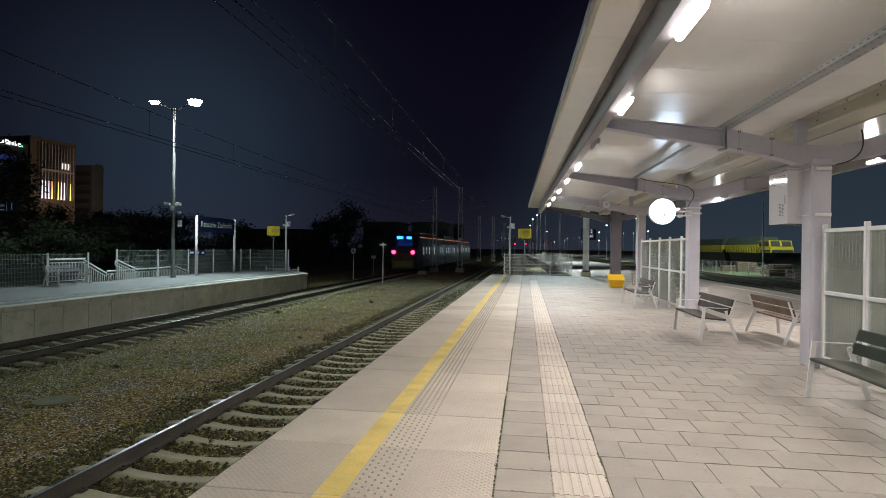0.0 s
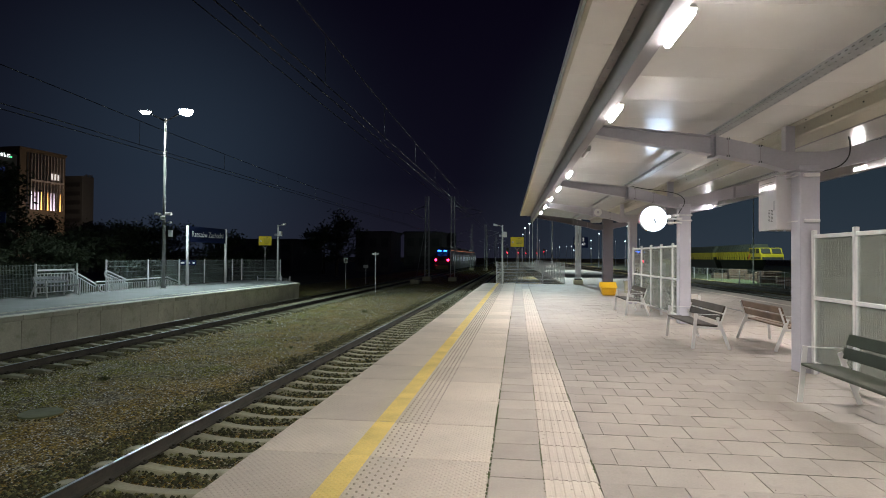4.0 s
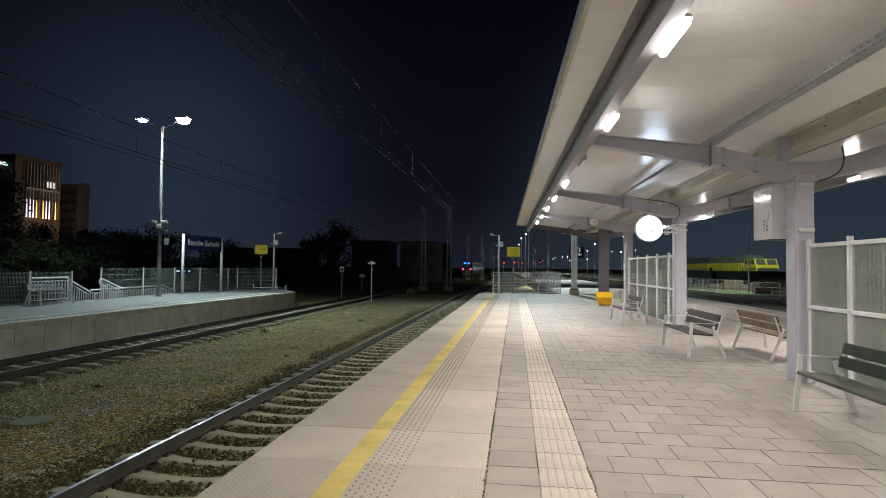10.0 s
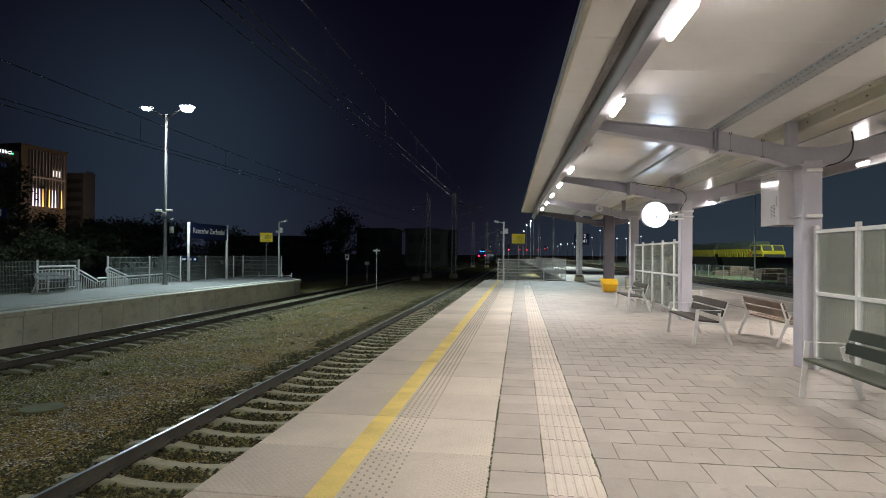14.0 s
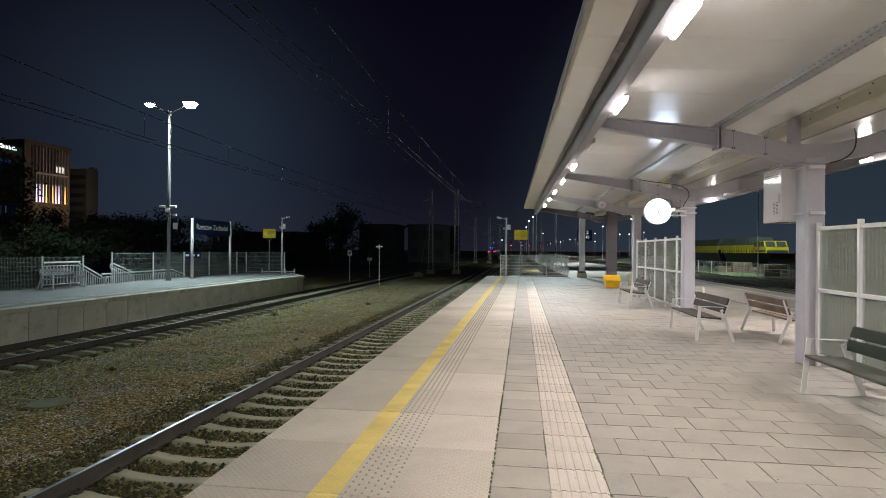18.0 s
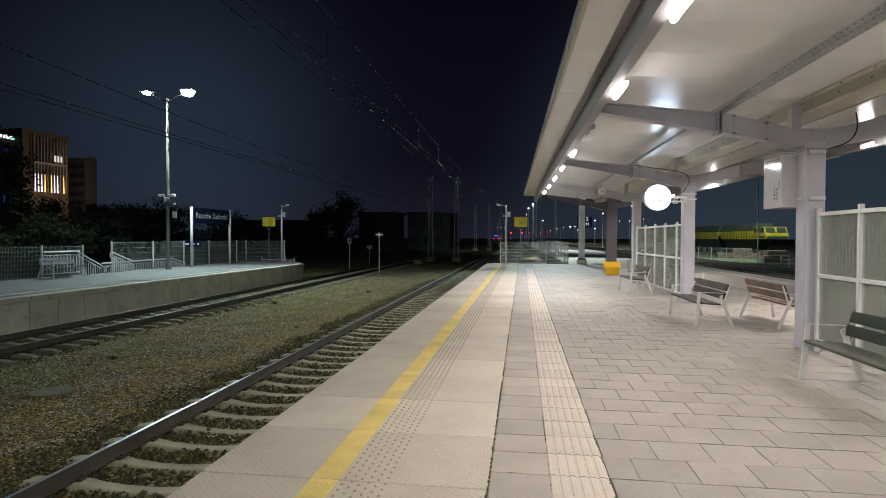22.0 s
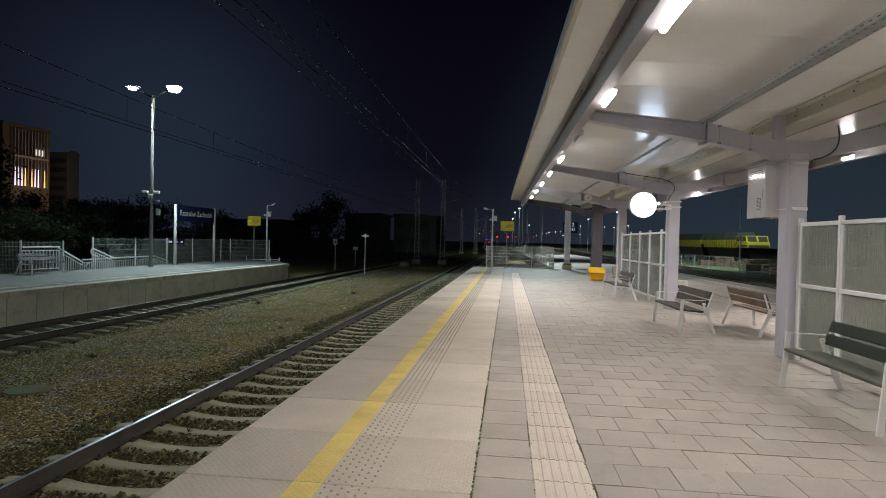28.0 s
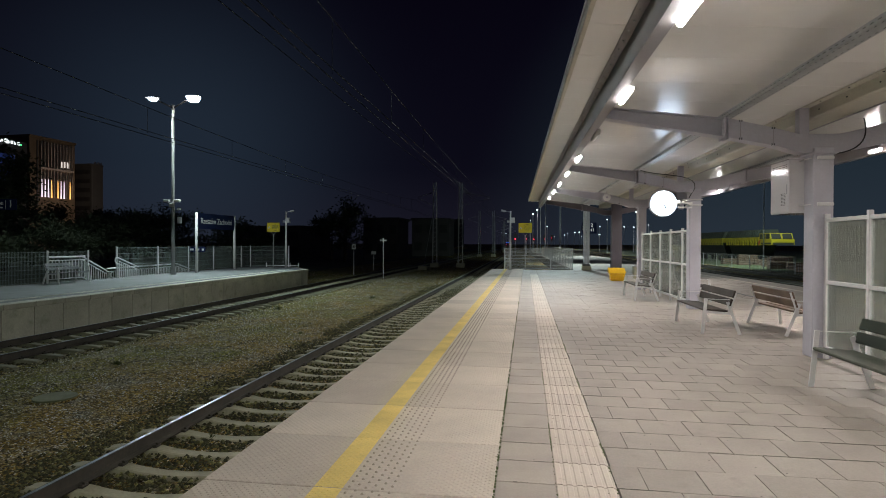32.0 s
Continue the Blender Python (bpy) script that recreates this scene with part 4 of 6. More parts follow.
# round speaker hung from a beam, small lamp on the clock column
sp = thing("loudspeaker", CANOPY @ pose(3.07, 11.9, 3.36), "round grey loudspeaker hung under the canopy", "loudspeaker")
part("cone", Geo().tube((0, 0.14, 0), (0, -0.1, -0.02), 0.06, 0.13, 24), M_CABINET, sp)
part("rim", Geo().disc((0, -0.11, -0.02), 0.135, "y", 0.02, 24), M_WHITE, sp)
part("centre", Geo().disc((0, -0.125, -0.02), 0.04, "y", 0.03, 16), M_STEEL, sp)
part("hanger", Geo().bar((0, 0.05, 0.05), (0, 0.05, 0.22), 0.02, 0.02, (0, 1, 0)), M_STEEL, sp)
cl = thing("column_clamp", CANOPY @ pose(COLUMNS[6.3], 6.3, 0), "white double clamp round the clock column", "clamp")
for z in (2.66, 2.80):
    part("band", Geo().box(-0.165, -0.165, z, 0.165, 0.165, z + 0.035, 0.006), M_WHITE, cl)
part("camera_body", Geo().box(-0.42, -0.2, 2.56, -0.30, -0.08, 2.72, 0.02), M_STEEL, cl, "small white camera")


# ---- mesh fences ----
def fence_run(name, pts, height, label, wires=6, step=0.06, z=0.0, group="mesh fences", upright=0.007, thick=0.026, coat=M_FENCE, wire_coat=None):
    """Panels of welded wire between posts that stand at pts."""
    f = thing(name, pose(0, 0, z), label, "fence", group)
    for p in pts:
        part("post", Geo().box(p[0] - 0.03, p[1] - 0.03, 0, p[0] + 0.03, p[1] + 0.03, height + 0.03, 0.005), coat, f)
    for a, b in zip(pts, pts[1:]):
        a, b = Vector((*a, 0)), Vector((*b, 0))
        g = Geo()
        for i in range(wires):
            h = 0.08 + (height - 0.12) * i / (wires - 1)
            g.bar(a + Vector((0, 0, h)), b + Vector((0, 0, h)), thick, thick)
        n = max(2, int((b - a).length / step))
        for i in range(1, n):
            p = a.lerp(b, i / n)
            g.bar(p + Vector((0, 0, 0.05)), p + Vector((0, 0, height)), upright, upright, (0, 1, 0))
        part("wire_panel", g, wire_coat or coat, f)
    return f


fence_run("mesh_fence", [(-1.38, 36.95), (1.55, 37.0), (2.92, 37.0)], 1.38, "pale wire mesh fence closing the platform end", upright=0.014, thick=0.022, wires=7)
fence_run("mesh_fence", [(2.92 - K * (y - 37), y) for y in (37.06, 39.5, 42, 44.5, 47, 49.5, 52, 54.5, 57, 59.5, 62, 67, 72, 77)], 1.38, "pale wire mesh fence along the narrow platform", step=0.25, upright=0.008, thick=0.020)
fence_run("mesh_fence", [(-18.7, y) for y in (9.3, 12.0, 14.7, 17.3, 19.85, 21.95)], 1.28, "pale wire mesh fence at the far platform's back", step=0.06, wires=8, thick=0.010, wire_coat=M_FENCE_GREEN)
fence_run("mesh_fence", [(-18.95, y) for y in (24.0, 27.0, 29.7, 32.3, 35.7, 37.0)] + [(-16.2, 37.1)], 1.42, "pale wire mesh fence round the far platform's end", step=0.06, thick=0.016, wire_coat=M_FENCE_GREEN)
fence_run("mesh_fence", [(24.2 - K * (y - 40), y) for y in range(30, 100, 5)], 1.5, "grey fence beyond the sidings", step=0.3, z=GROUND_Z, wires=3, thick=0.012, coat=M_STEEL)
low = thing("low_rail", pose(0, 0, 0), "low white rail at the far platform's end", "railing")
part("bar", Geo().bar((-17.6, 36.6, 0.12), (-15.3, 36.75, 0.12), 0.03, 0.03), M_FENCE, low)
for x in (-17.6, -15.9, -15.3):
    part("post", Geo().box(x - 0.02, 36.62, 0, x + 0.02, 36.66, 0.3), M_FENCE, low)


# ---- stair railings of the far platform ----
def railing(pts, label, n=10, balusters=True):
    r = thing("stair_railing", pose(0, 0, 0), label, "railing", "stair railings")
    pts = [Vector(p) for p in pts]
    for a, b in zip(pts, pts[1:]):
        part("handrail", Geo().tube(a, b, 0.036, n=8), M_FENCE, r)
        part("lower_rail", Geo().tube(a - Vector((0, 0, 0.14)), b - Vector((0, 0, 0.14)), 0.02, n=6), M_FENCE, r)
        part("bottom_rail", Geo().tube(a - Vector((0, 0, 0.88)), b - Vector((0, 0, 0.88)), 0.02, n=6), M_FENCE, r)
        k = max(1, int((b - a).length / 0.16))
        for i in range(k + 1):
            p = a.lerp(b, i / k)
            part("baluster", Geo().tube(p - Vector((0, 0, 0.9)), p - Vector((0, 0, 0.12)), 0.020, n=5), M_FENCE, r)
    return r


railing([(-18.55, 19.75, 1.05), (-18.55, 21.6, 1.05)], "white steel stair railing on the far platform")
railing([(-18.7, 21.6, 1.05), (-18.9, 23.3, 0.35)], "white sloping stair railing going down")
railing([(-18.9, 23.3, 0.45), (-19.6, 29.6, 0.45)], "low white railing along the stairwell")
railing([(-18.6, 23.6, 0.95), (-18.9, 25.4, 0.45)], "white sloping stair railing by the stairwell")
railing([(-19.6, 29.6, 0.45), (-19.7, 31.0, 0.10)], "white stair railing end going down")
for y0, z0, x0 in ((23.6, 0.95, -18.6), (23.5, 0.30, -18.75)):
    loop = thing("handrail_end", pose(x0, y0, z0), "curled white end of a stair handrail", "railing", "stair railings")
    part("curl", Geo().pipe([Vector((0, -0.14 * math.sin(a), 0.14 * math.cos(a) - 0.14)) for a in (math.pi * k / 8 for k in range(9))] + [Vector((0, 0.3, -0.38))], 0.032), M_FENCE, loop)
    part("post", Geo().tube((0, 0.1, -z0), (0, 0.1, -0.28), 0.022, n=6), M_FENCE, loop)

far_bench = build_bench(pose(-18.05, 21.3, 0, 0, 0, -90 - 85), M_WOOD_GREY, "grey wooden bench with pale legs on the far platform")


# ---- lamp post of the far platform ----
def build_far_lamp_post():
    x, y = -17.86, 26.65
    p = thing("street_lamp", pose(x, y, 0), "tall grey lamp post with two lit heads and cameras", "street lamp", "street lamps")
    part("pole", Geo().tube((0, 0, 0), (0, 0, 8.6), 0.095, 0.06, 12), M_POLE, p, smooth=True)
    part("base", Geo().tube((0, 0, 0), (0, 0, 0.03), 0.17, n=16).tube((0, 0, 0.03), (0, 0, 0.30), 0.112, 0.100, 12), M_POLE, p, "grey foot sleeve")
    part("crossarm", Geo().tube((0, 0, 8.5), (-0.95, 0, 8.97), 0.035, n=8).tube((0, 0, 8.5), (0.95, 0, 8.97), 0.035, n=8).tube((0, 0, 8.4), (0, 0, 8.66), 0.07), M_DARK, p)
    for sx, hx in ((-1, -1.12), (1, 1.12)):
        h = part("lamp_head", Geo().box(hx - 0.34, -0.16, 9.02, hx + 0.34, 0.16, 9.10, 0.03), M_STEEL, p, "grey lamp head")
        # lens drawn oversized, the glare round it put into its shape
        part("lens", Geo().tube((hx, 0, 9.018), (hx, 0, 8.80 if sx > 0 else 8.92), 0.36 if sx > 0 else 0.24, 0.24 if sx > 0 else 0.18, 20), M_LED, h, "glowing white lens, enlarged by its glare")
        if sx > 0:
            spot_lamp((x + hx, y, 8.77), (x + hx + 9.0, y - 2.0, 0.6), 5600, (0.80, 0.98, 1.0), 0.2, 160)
        else:
            spot_lamp((x + hx, y, 8.77), (x + hx - 2.0, y - 1.0, 0.0), 1200, (0.82, 0.98, 1.0), 0.2, 165)
    for sx in (-1, 1):
        cam_part = part("camera_arm", Geo().bar((0, 0, 3.72), (sx * 0.28, -0.08, 3.72), 0.03, 0.03), M_WHITE, p)
        part("camera_housing", Geo().box(sx * 0.3 - 0.16, -0.16, 3.70, sx * 0.3 + 0.16, -0.02, 3.83, 0.02), M_WHITE, cam_part, "white camera housing")
    part("junction_box", Geo().box(-0.11, -0.16, 3.45, 0.11, -0.08, 3.66, 0.01), M_WHITE, p)
    part("small_speaker", Geo().box(0.25, -0.1, 3.3, 0.42, 0.05, 3.4, 0.02), M_WHITE, p)
    part("notice_plate", Geo().box(0.24, -0.02, 2.62, 0.48, 0.0, 2.95, 0.004), M_LETTER, p, "small pale notice plate")


build_far_lamp_post()


# ---- signs ----
def build_station_sign():
    s = thing("station_sign", pose(-18.0, 28.95, 0), "navy station name board on two white posts", "sign")
    for y in (0.0, 4.1):
        part("post", Geo().tube((0, y, 0), (0, y, 3.32), 0.075, n=10), M_WHITE, s, smooth=True)
    board = part("board", Geo().box(-0.03, 0.08, 2.42, 0.03, 4.02, 3.30, 0.01), M_BLUE, s, "navy blue board")
    lettering("station_name", "Rzeszów Zachodni", 0.445, M_LETTER, board, Matrix.Translation((0.034, 2.05, 2.86)) @ Euler((radians(90), 0, radians(90))).to_matrix().to_4x4(), "white lettering")


build_station_sign()


def build_platform_sign():
    s = thing("platform_sign", pose(-17.80, 17.0, 0), "navy platform number sign on a white post", "sign")
    part("post", Geo().tube((-0.5, 0.06, 0), (-0.5, 0.06, 3.1), 0.075, n=10), M_WHITE, s, smooth=True)
    b = part("board", Geo().box(-0.62, -0.02, 2.74, 0.62, 0.02, 3.12, 0.01), M_BLUE, s, "navy blue board")
    flat = Euler((radians(90), 0, 0)).to_matrix().to_4x4()
    lettering("platform_number", "1", 0.34, M_LETTER, b, Matrix.Translation((0.40, -0.026, 2.93)) @ flat, "white numeral")
    lettering("platform_word", "Peron", 0.2, M_LETTER, b, Matrix.Translation((-0.12, -0.026, 2.98)) @ flat, "white lettering")
    part("divider", Geo().box(0.20, -0.026, 2.78, 0.215, -0.021, 3.08), M_LETTER, b)
    part("text_bar", Geo().box(-0.2, -0.026, 2.80, 0.1, -0.021, 2.84), M_LETTER, b)


build_platform_sign()


def build_stair_sign():
    s = thing("direction_sign", pose(-18.55, 29.9, 0), "small navy direction sign on a white post by the stairs", "sign")
    part("post", Geo().tube((0, 0, 0), (0, 0, 1.2), 0.06, n=8), M_WHITE, s)
    b = part("board", Geo().box(-0.5, -0.02, 1.12, 0.5, 0.02, 1.42, 0.006), M_BLUE, s, "navy blue board")
    for x0, x1 in ((-0.42, -0.2), (-0.05, 0.0), (0.06, 0.15), (0.30, 0.42)):
        part("text_bar", Geo().box(x0, -0.026, 1.2, x1, -0.021, 1.31), M_LETTER, b)


build_stair_sign()


def build_warning_sign(x, y, turn, dz=0.0):
    s = thing("warning_sign", pose(x, y, dz, 0, 0, turn), "yellow warning sign on a slim grey post", "sign", "warning signs")
    part("post", Geo().tube((0, 0.03, -dz), (0, 0.03, 2.5), 0.03, n=8), M_GALV, s)
    part("fork", Geo().bar((0, 0.03, 2.42), (-0.2, 0.03, 2.68), 0.02, 0.02, (0, 1, 0)).bar((0, 0.03, 2.42), (0.2, 0.03, 2.68), 0.02, 0.02, (0, 1, 0)), M_GALV, s)
    b = part("board", Geo().box(-0.42, -0.012, 2.64, 0.42, 0.012, 3.26, 0.006), M_SIGN_YELLOW, s, "yellow sheet")
    tri = Geo().prism([(-0.36, 2.88), (-0.20, 2.88), (-0.28, 3.03)], "y", -0.018, -0.013)
    part("pictogram", tri, M_LETTER, b)
    part("pictogram_mark", Geo().prism([(-0.31, 2.90), (-0.25, 2.90), (-0.28, 2.98)], "y", -0.022, -0.019), M_BLACK, b)
    for i, (w, z) in enumerate(((0.16, 3.16), (0.44, 3.06), (0.40, 2.99), (0.46, 2.92), (0.36, 2.85), (0.22, 2.74))):
        part("text_bar", Geo().box(0.12 - w / 2, -0.018, z, 0.12 + w / 2, -0.013, z + 0.02), M_DARK, b)


build_warning_sign(-16.9, 36.2, 12, -0.25)
build_warning_sign(-0.08, 36.75, 0, -0.26)


def build_camera_post(x, y, side, turn=0):
    p = thing("camera_post", pose(x, y, 0, 0, 0, turn), "white camera post with a box and a floodlight", "camera post", "camera posts")
    part("pole", Geo().tube((0, 0, 0), (0, 0, 3.78), 0.06, 0.05, 10), M_WHITE, p, smooth=True)
    part("arm", Geo().bar((0, 0, 3.70), (side * 0.4, -0.05, 3.78), 0.035, 0.035), M_WHITE, p)
    part("camera_housing", Geo().box(-0.15, -0.07, -0.06, 0.15, 0.07, 0.07, 0.03, pose(side * 0.46, -0.1, 3.78, 0, -14 * side, 0) ), M_WHITE, p, "white camera housing")
    part("junction_box", Geo().box(0.05, -0.1, 3.0, 0.28, 0.08, 3.34, 0.01), M_CABINET, p, "pale junction box")
    part("conduit_box", Geo().box(-0.22, -0.05, 3.02, -0.06, 0.05, 3.16, 0.01), M_STEEL, p)


build_camera_post(-15.95, 36.1, 1)
build_camera_post(-1.02, 36.8, -1)


# faint glow in the numerals stands in for light falling on them
M_GLOW_NUMERAL = glowing("glow_numeral", (0.9, 0.95, 1.0), 0.40)


def build_gantry_post():
    p = thing("lattice_post", pose(3.78, 37.0, 0), "pale two-channel steel post on a concrete foot", "post")
    part("foot", Geo().box(-0.29, -0.26, 0, 0.29, 0.26, 0.30, 0.03), M_SLEEPER, p, "concrete foot")
    part("foot_plate", Geo().box(-0.25, -0.20, 0.30, 0.25, 0.20, 0.38, 0.01), M_DARK, p)
    for sx in (-0.10, 0.10):
        part("channel", Geo().box(sx - 0.085, -0.12, 0.38, sx + 0.085, 0.12, 7.5, 0.01), M_LETTER, p)
    for i in range(24):
        z = 0.6 + i * 0.29
        part("lacing_bar", Geo().bar((-0.11, -0.05, z), (0.11, -0.05, z + (0.15 if i % 2 else -0.15) + 0.1), 0.05, 0.012, (0, 1, 0)), M_WHITE, p)
    b = thing("direction_board", pose(4.18, 41.5, 0), "navy direction board with white numerals on a post", "sign")
    part("post", Geo().tube((0, 0, 0), (0, 0, 2.55), 0.06, n=8), M_WHITE, b)
    bd = part("board", Geo().box(-0.3, -0.03, 2.42, 0.75, 0.03, 3.2, 0.01), M_BLUE, b, "navy blue board")
    flat = Euler((radians(90), 0, 0)).to_matrix().to_4x4()
    lettering("numeral", "2", 0.36, M_GLOW_NUMERAL, bd, Matrix.Translation((0.42, -0.036, 3.0)) @ flat)
    lettering("numeral", "41", 0.31, M_GLOW_NUMERAL, bd, Matrix.Translation((0.45, -0.036, 2.66)) @ flat)
    part("text_bar", Geo().box(-0.22, -0.036, 2.66, 0.12, -0.031, 2.76), M_LETTER, bd)
    part("text_bar", Geo().box(-0.22, -0.036, 2.9, 0.12, -0.031, 2.96), M_LETTER, bd)


build_gantry_post()


# ---- line-side markers, masts, wires ----
def marker(x, y, h, shape, label):
    s = thing("line_marker", pose(x, y, GROUND_Z), label, "marker", "line markers")
    part("post", Geo().tube((0, 0, 0), (0, 0, h), 0.03, n=8), M_FENCE, s)
    if shape == "cross":
        b = part("plate", Geo().box(-0.28, -0.045, h - 0.16, 0.28, -0.03, h + 0.16), M_BLACK, s, "black plate")
        part("mark", Geo().box(-0.26, -0.052, h - 0.05, 0.26, -0.046, h + 0.05).box(-0.05, -0.0525, h - 0.15, 0.05, -0.0465, h + 0.15), M_LETTER, b, "white cross")
    elif shape == "tall":
        b = part("plate", Geo().box(-0.17, -0.045, h - 0.4, 0.17, -0.03, h + 0.02), M_LETTER, s, "pale plate")
        part("mark", Geo().box(-0.08, -0.052, h - 0.3, 0.08, -0.046, h - 0.08), M_DARK, b)
    else:
        part("plate", Geo().box(-0.24, -0.045, h - 0.3, 0.24, -0.03, h), M_LETTER, s, "pale plate")


marker(-10.55, 41.2, 2.85, "cross", "white cross marker on a thin post beside the track")
marker(-14.2, 45.6, 2.52, "tall", "pale plate marker on a thin post")
marker(-14.6, 53.3, 1.85, "wide", "small pale plate on a short post")


def build_mast(x, y, h, label="grey lattice catenary mast on a concrete foot", arm=0.0):
    m = thing("catenary_mast", pose(x, y, GROUND_Z), label, "mast", "catenary masts")
    part("foot", Geo().box(-0.45, -0.45, 0, 0.45, 0.45, 0.5, 0.05), M_SLEEPER, m, "concrete foot")
    for sx in (-1, 1):
        part("channel", Geo().add([(sx * w + d, e, z) for z, w in ((0.5, 0.24), (h, 0.15)) for d, e in ((-0.05, -0.1), (0.05, -0.1), (0.05, 0.1), (-0.05, 0.1))],
                                  [(0, 1, 5, 4), (1, 2, 6, 5), (2, 3, 7, 6), (3, 0, 4, 7), (4, 5, 6, 7), (3, 2, 1, 0)]), M_GALV, m)
    g = Geo()
    for i in range(int(h / 0.5)):
        z = 0.7 + 0.5 * i
        if z < h - 0.3 and y < 70:
            part("lacing_bar", Geo().bar((-0.2, 0, z), (0.2, 0, z + 0.25), 0.03, 0.02, (0, 1, 0)), M_GALV, m)
        elif z < h - 0.3:
            g.bar((-0.2, 0, z), (0.2, 0, z + 0.25), 0.03, 0.02, (0, 1, 0))
    if g.v:
        part("lacing", g, M_GALV, m)["kind"] = "stuff"
    if arm:
        part("bracket", Geo().tube((0, 0, h - 1.0), (arm, 0, h - 1.6), 0.03).tube((0, 0, h - 2.6), (arm, 0, h - 1.7), 0.03), M_GALV, m)
        part("insulator", Geo().tube((arm * 0.2, 0, h - 1.12), (arm * 0.3, 0, h - 1.18), 0.07), M_DARK, m)


build_mast(-9.95, 61.5, 9.3, arm=-1.9)
build_mast(-7.15, 61.8, 9.3, arm=3.2)
for y in (115, 170, 225):
    build_mast(-9.4, y, 9.3, arm=-2.4)
    build_mast(-6.6, y, 9.3, arm=2.6)
g = thing("anchor_block", pose(-10.1, 55.0, GROUND_Z), "concrete anchor block with a mast stay", "anchor")
part("block", Geo().box(-0.4, -0.4, 0, 0.4, 0.4, 0.4, 0.05), M_SLEEPER, g)
part("stay", Geo().tube((0.1, 0, 0.35), (0.15, 6.3, 7.0), 0.02, n=6), M_GALV, g)


def wire(name, x, zs, r, label):
    """Wire along the track, sagging between supports; zs: height at the supports and at mid span."""
    w = Geo()
    sup = [-55, 3, 61.5, 115, 170, 225, 280, 400]
    for a, b in zip(sup, sup[1:]):
        pts = []
        for i in range(9):
            t = i / 8
            pts.append((x + 0.15 * math.sin(a), a + (b - a) * t, zs[0] + (zs[1] - zs[0]) * 4 * t * (1 - t)))
        pts[0] = (x + 0.15 * math.sin(a), a, zs[0])
        pts[-1] = (x + 0.15 * math.sin(a), b, zs[0])
        w.path(pts, r, 5)
    tagged(part(name, w, M_WIRE), label, "wire", "overhead wires")


M_WIRE = surface("weathered_copper_wire", (0.034, 0.036, 0.040), 0.6, metal=0.0, vary=0.1)
def droppers(x, low, zs):
    """Short hangers between the messenger and the contact wire."""
    t = thing("wire_hangers", pose(x, 0, low), "thin hangers between two overhead wires", "wire", "overhead wires")
    y = 6.0
    while y < 60:
        u = (y - 3) / 58.5
        part("hanger", Geo().tube((0, y, 0), (0, y, zs[0] - low + (zs[1] - zs[0]) * 4 * u * (1 - u)), 0.007, n=5), M_WIRE, t)
        y += 5.2


for ax, low, hi in ((NEAR_AXIS, 5.08, (6.45, 6.0)), (FAR_AXIS, 5.06, (6.4, 5.7))):
    wire("contact_wire", ax - 0.07, (low, low - 0.01), 0.011, "thin overhead contact wire along the track")
    wire("contact_wire", ax + 0.07, (low + 0.09, low + 0.08), 0.011, "thin overhead contact wire along the track")
    wire("messenger_wire", ax, hi, 0.011, "thin overhead messenger wire along the track")
    droppers(ax, low + 0.05, hi)
wire("feeder_wire", -5.9, (6.4, 6.2), 0.011, "thin overhead feeder wire between the tracks")


# ---- lamp posts in the distance ----
def far_lamp(x, y, h, base, glow=M_FAR_LAMP, size=0.3):
    p = thing("street_lamp", pose(x, y, base), "slim lamp post with a lit head", "street lamp", "street lamps")
    part("pole", Geo().tube((0, 0, 0), (0, 0, h), 0.08, 0.05, 8), M_GALV, p)
    part("lamp_head", Geo().box(-size, -size * 0.5, h, size, size * 0.5, h + 0.1, 0.02), M_STEEL, p)
    part("lens", Geo().box(-size * 0.85, -size * 0.5 - 0.02, h - 0.16, size * 0.85, size * 0.4, h - 0.01, 0.02), glow, p, "glowing lens")


for x, y in ((2.95, 51), (2.75, 85), (2.45, 102), (2.2, 118), (1.5, 134), (1.2, 170), (1.0, 215)):
    far_lamp(x, y, 8.75, -0.05, size=0.16)
for x, y, z in ((20.5, 150, 8.1), (23.5, 190, 7.5), (32.9, 200, 7.6), (34.3, 190, 7.3), (34.7, 170, 7.3), (20.3, 110, 7.8), (21.3, 260, 6.8), (23.5, 260, 7.1),
                (18.3, 260, 6.6), (19.7, 300, 6.4), (7.9, 220, 8.4), (26.4, 280, 5.6), (29.1, 280, 6.1), (13.5, 230, 5.5), (16.0, 330, 6.0), (31.0, 310, 7.0), (40.5, 330, 7.0), (36.0, 290, 6.5)):
    far_lamp(x, y, z - GROUND_Z, GROUND_Z, size=0.18)
for x, y, z in ((-12.9, 300, 7.3), (-11.3, 320, 7.6), (-10.0, 330, 7.5), (-17.5, 345, 6.5)):
    far_lamp(x, y, z - GROUND_Z, GROUND_Z, size=0.18)


def rail_signal(x, y, h, n=1):
    s = thing("rail_signal", pose(x, y, GROUND_Z), "railway signal showing a red light", "signal", "rail signals")
    part("post", Geo().tube((0, 0, 0), (0, 0, h), 0.07, n=8), M_GALV, s)
    part("head", Geo().box(-0.3, -0.1, h - 0.2, 0.3, 0.12, h + 1.4, 0.03), M_BLACK, s)
    part("lens", Geo().disc((0, -0.14, h + 0.35), 0.115, "y", 0.08, 16), M_RED, s, "glowing red lens")


for x, y, z in ((-2.3, 120, 2.7), (0.0, 140, 2.9), (1.9, 150, 2.9), (4.7, 150, 2.9), (8.3, 190, 3.6), (9.4, 215, 3.4)):
    rail_signal(x, y, z - GROUND_Z - 0.35)


M_RED_PAINT = surface("red_paint", (0.35, 0.03, 0.02), 0.5)


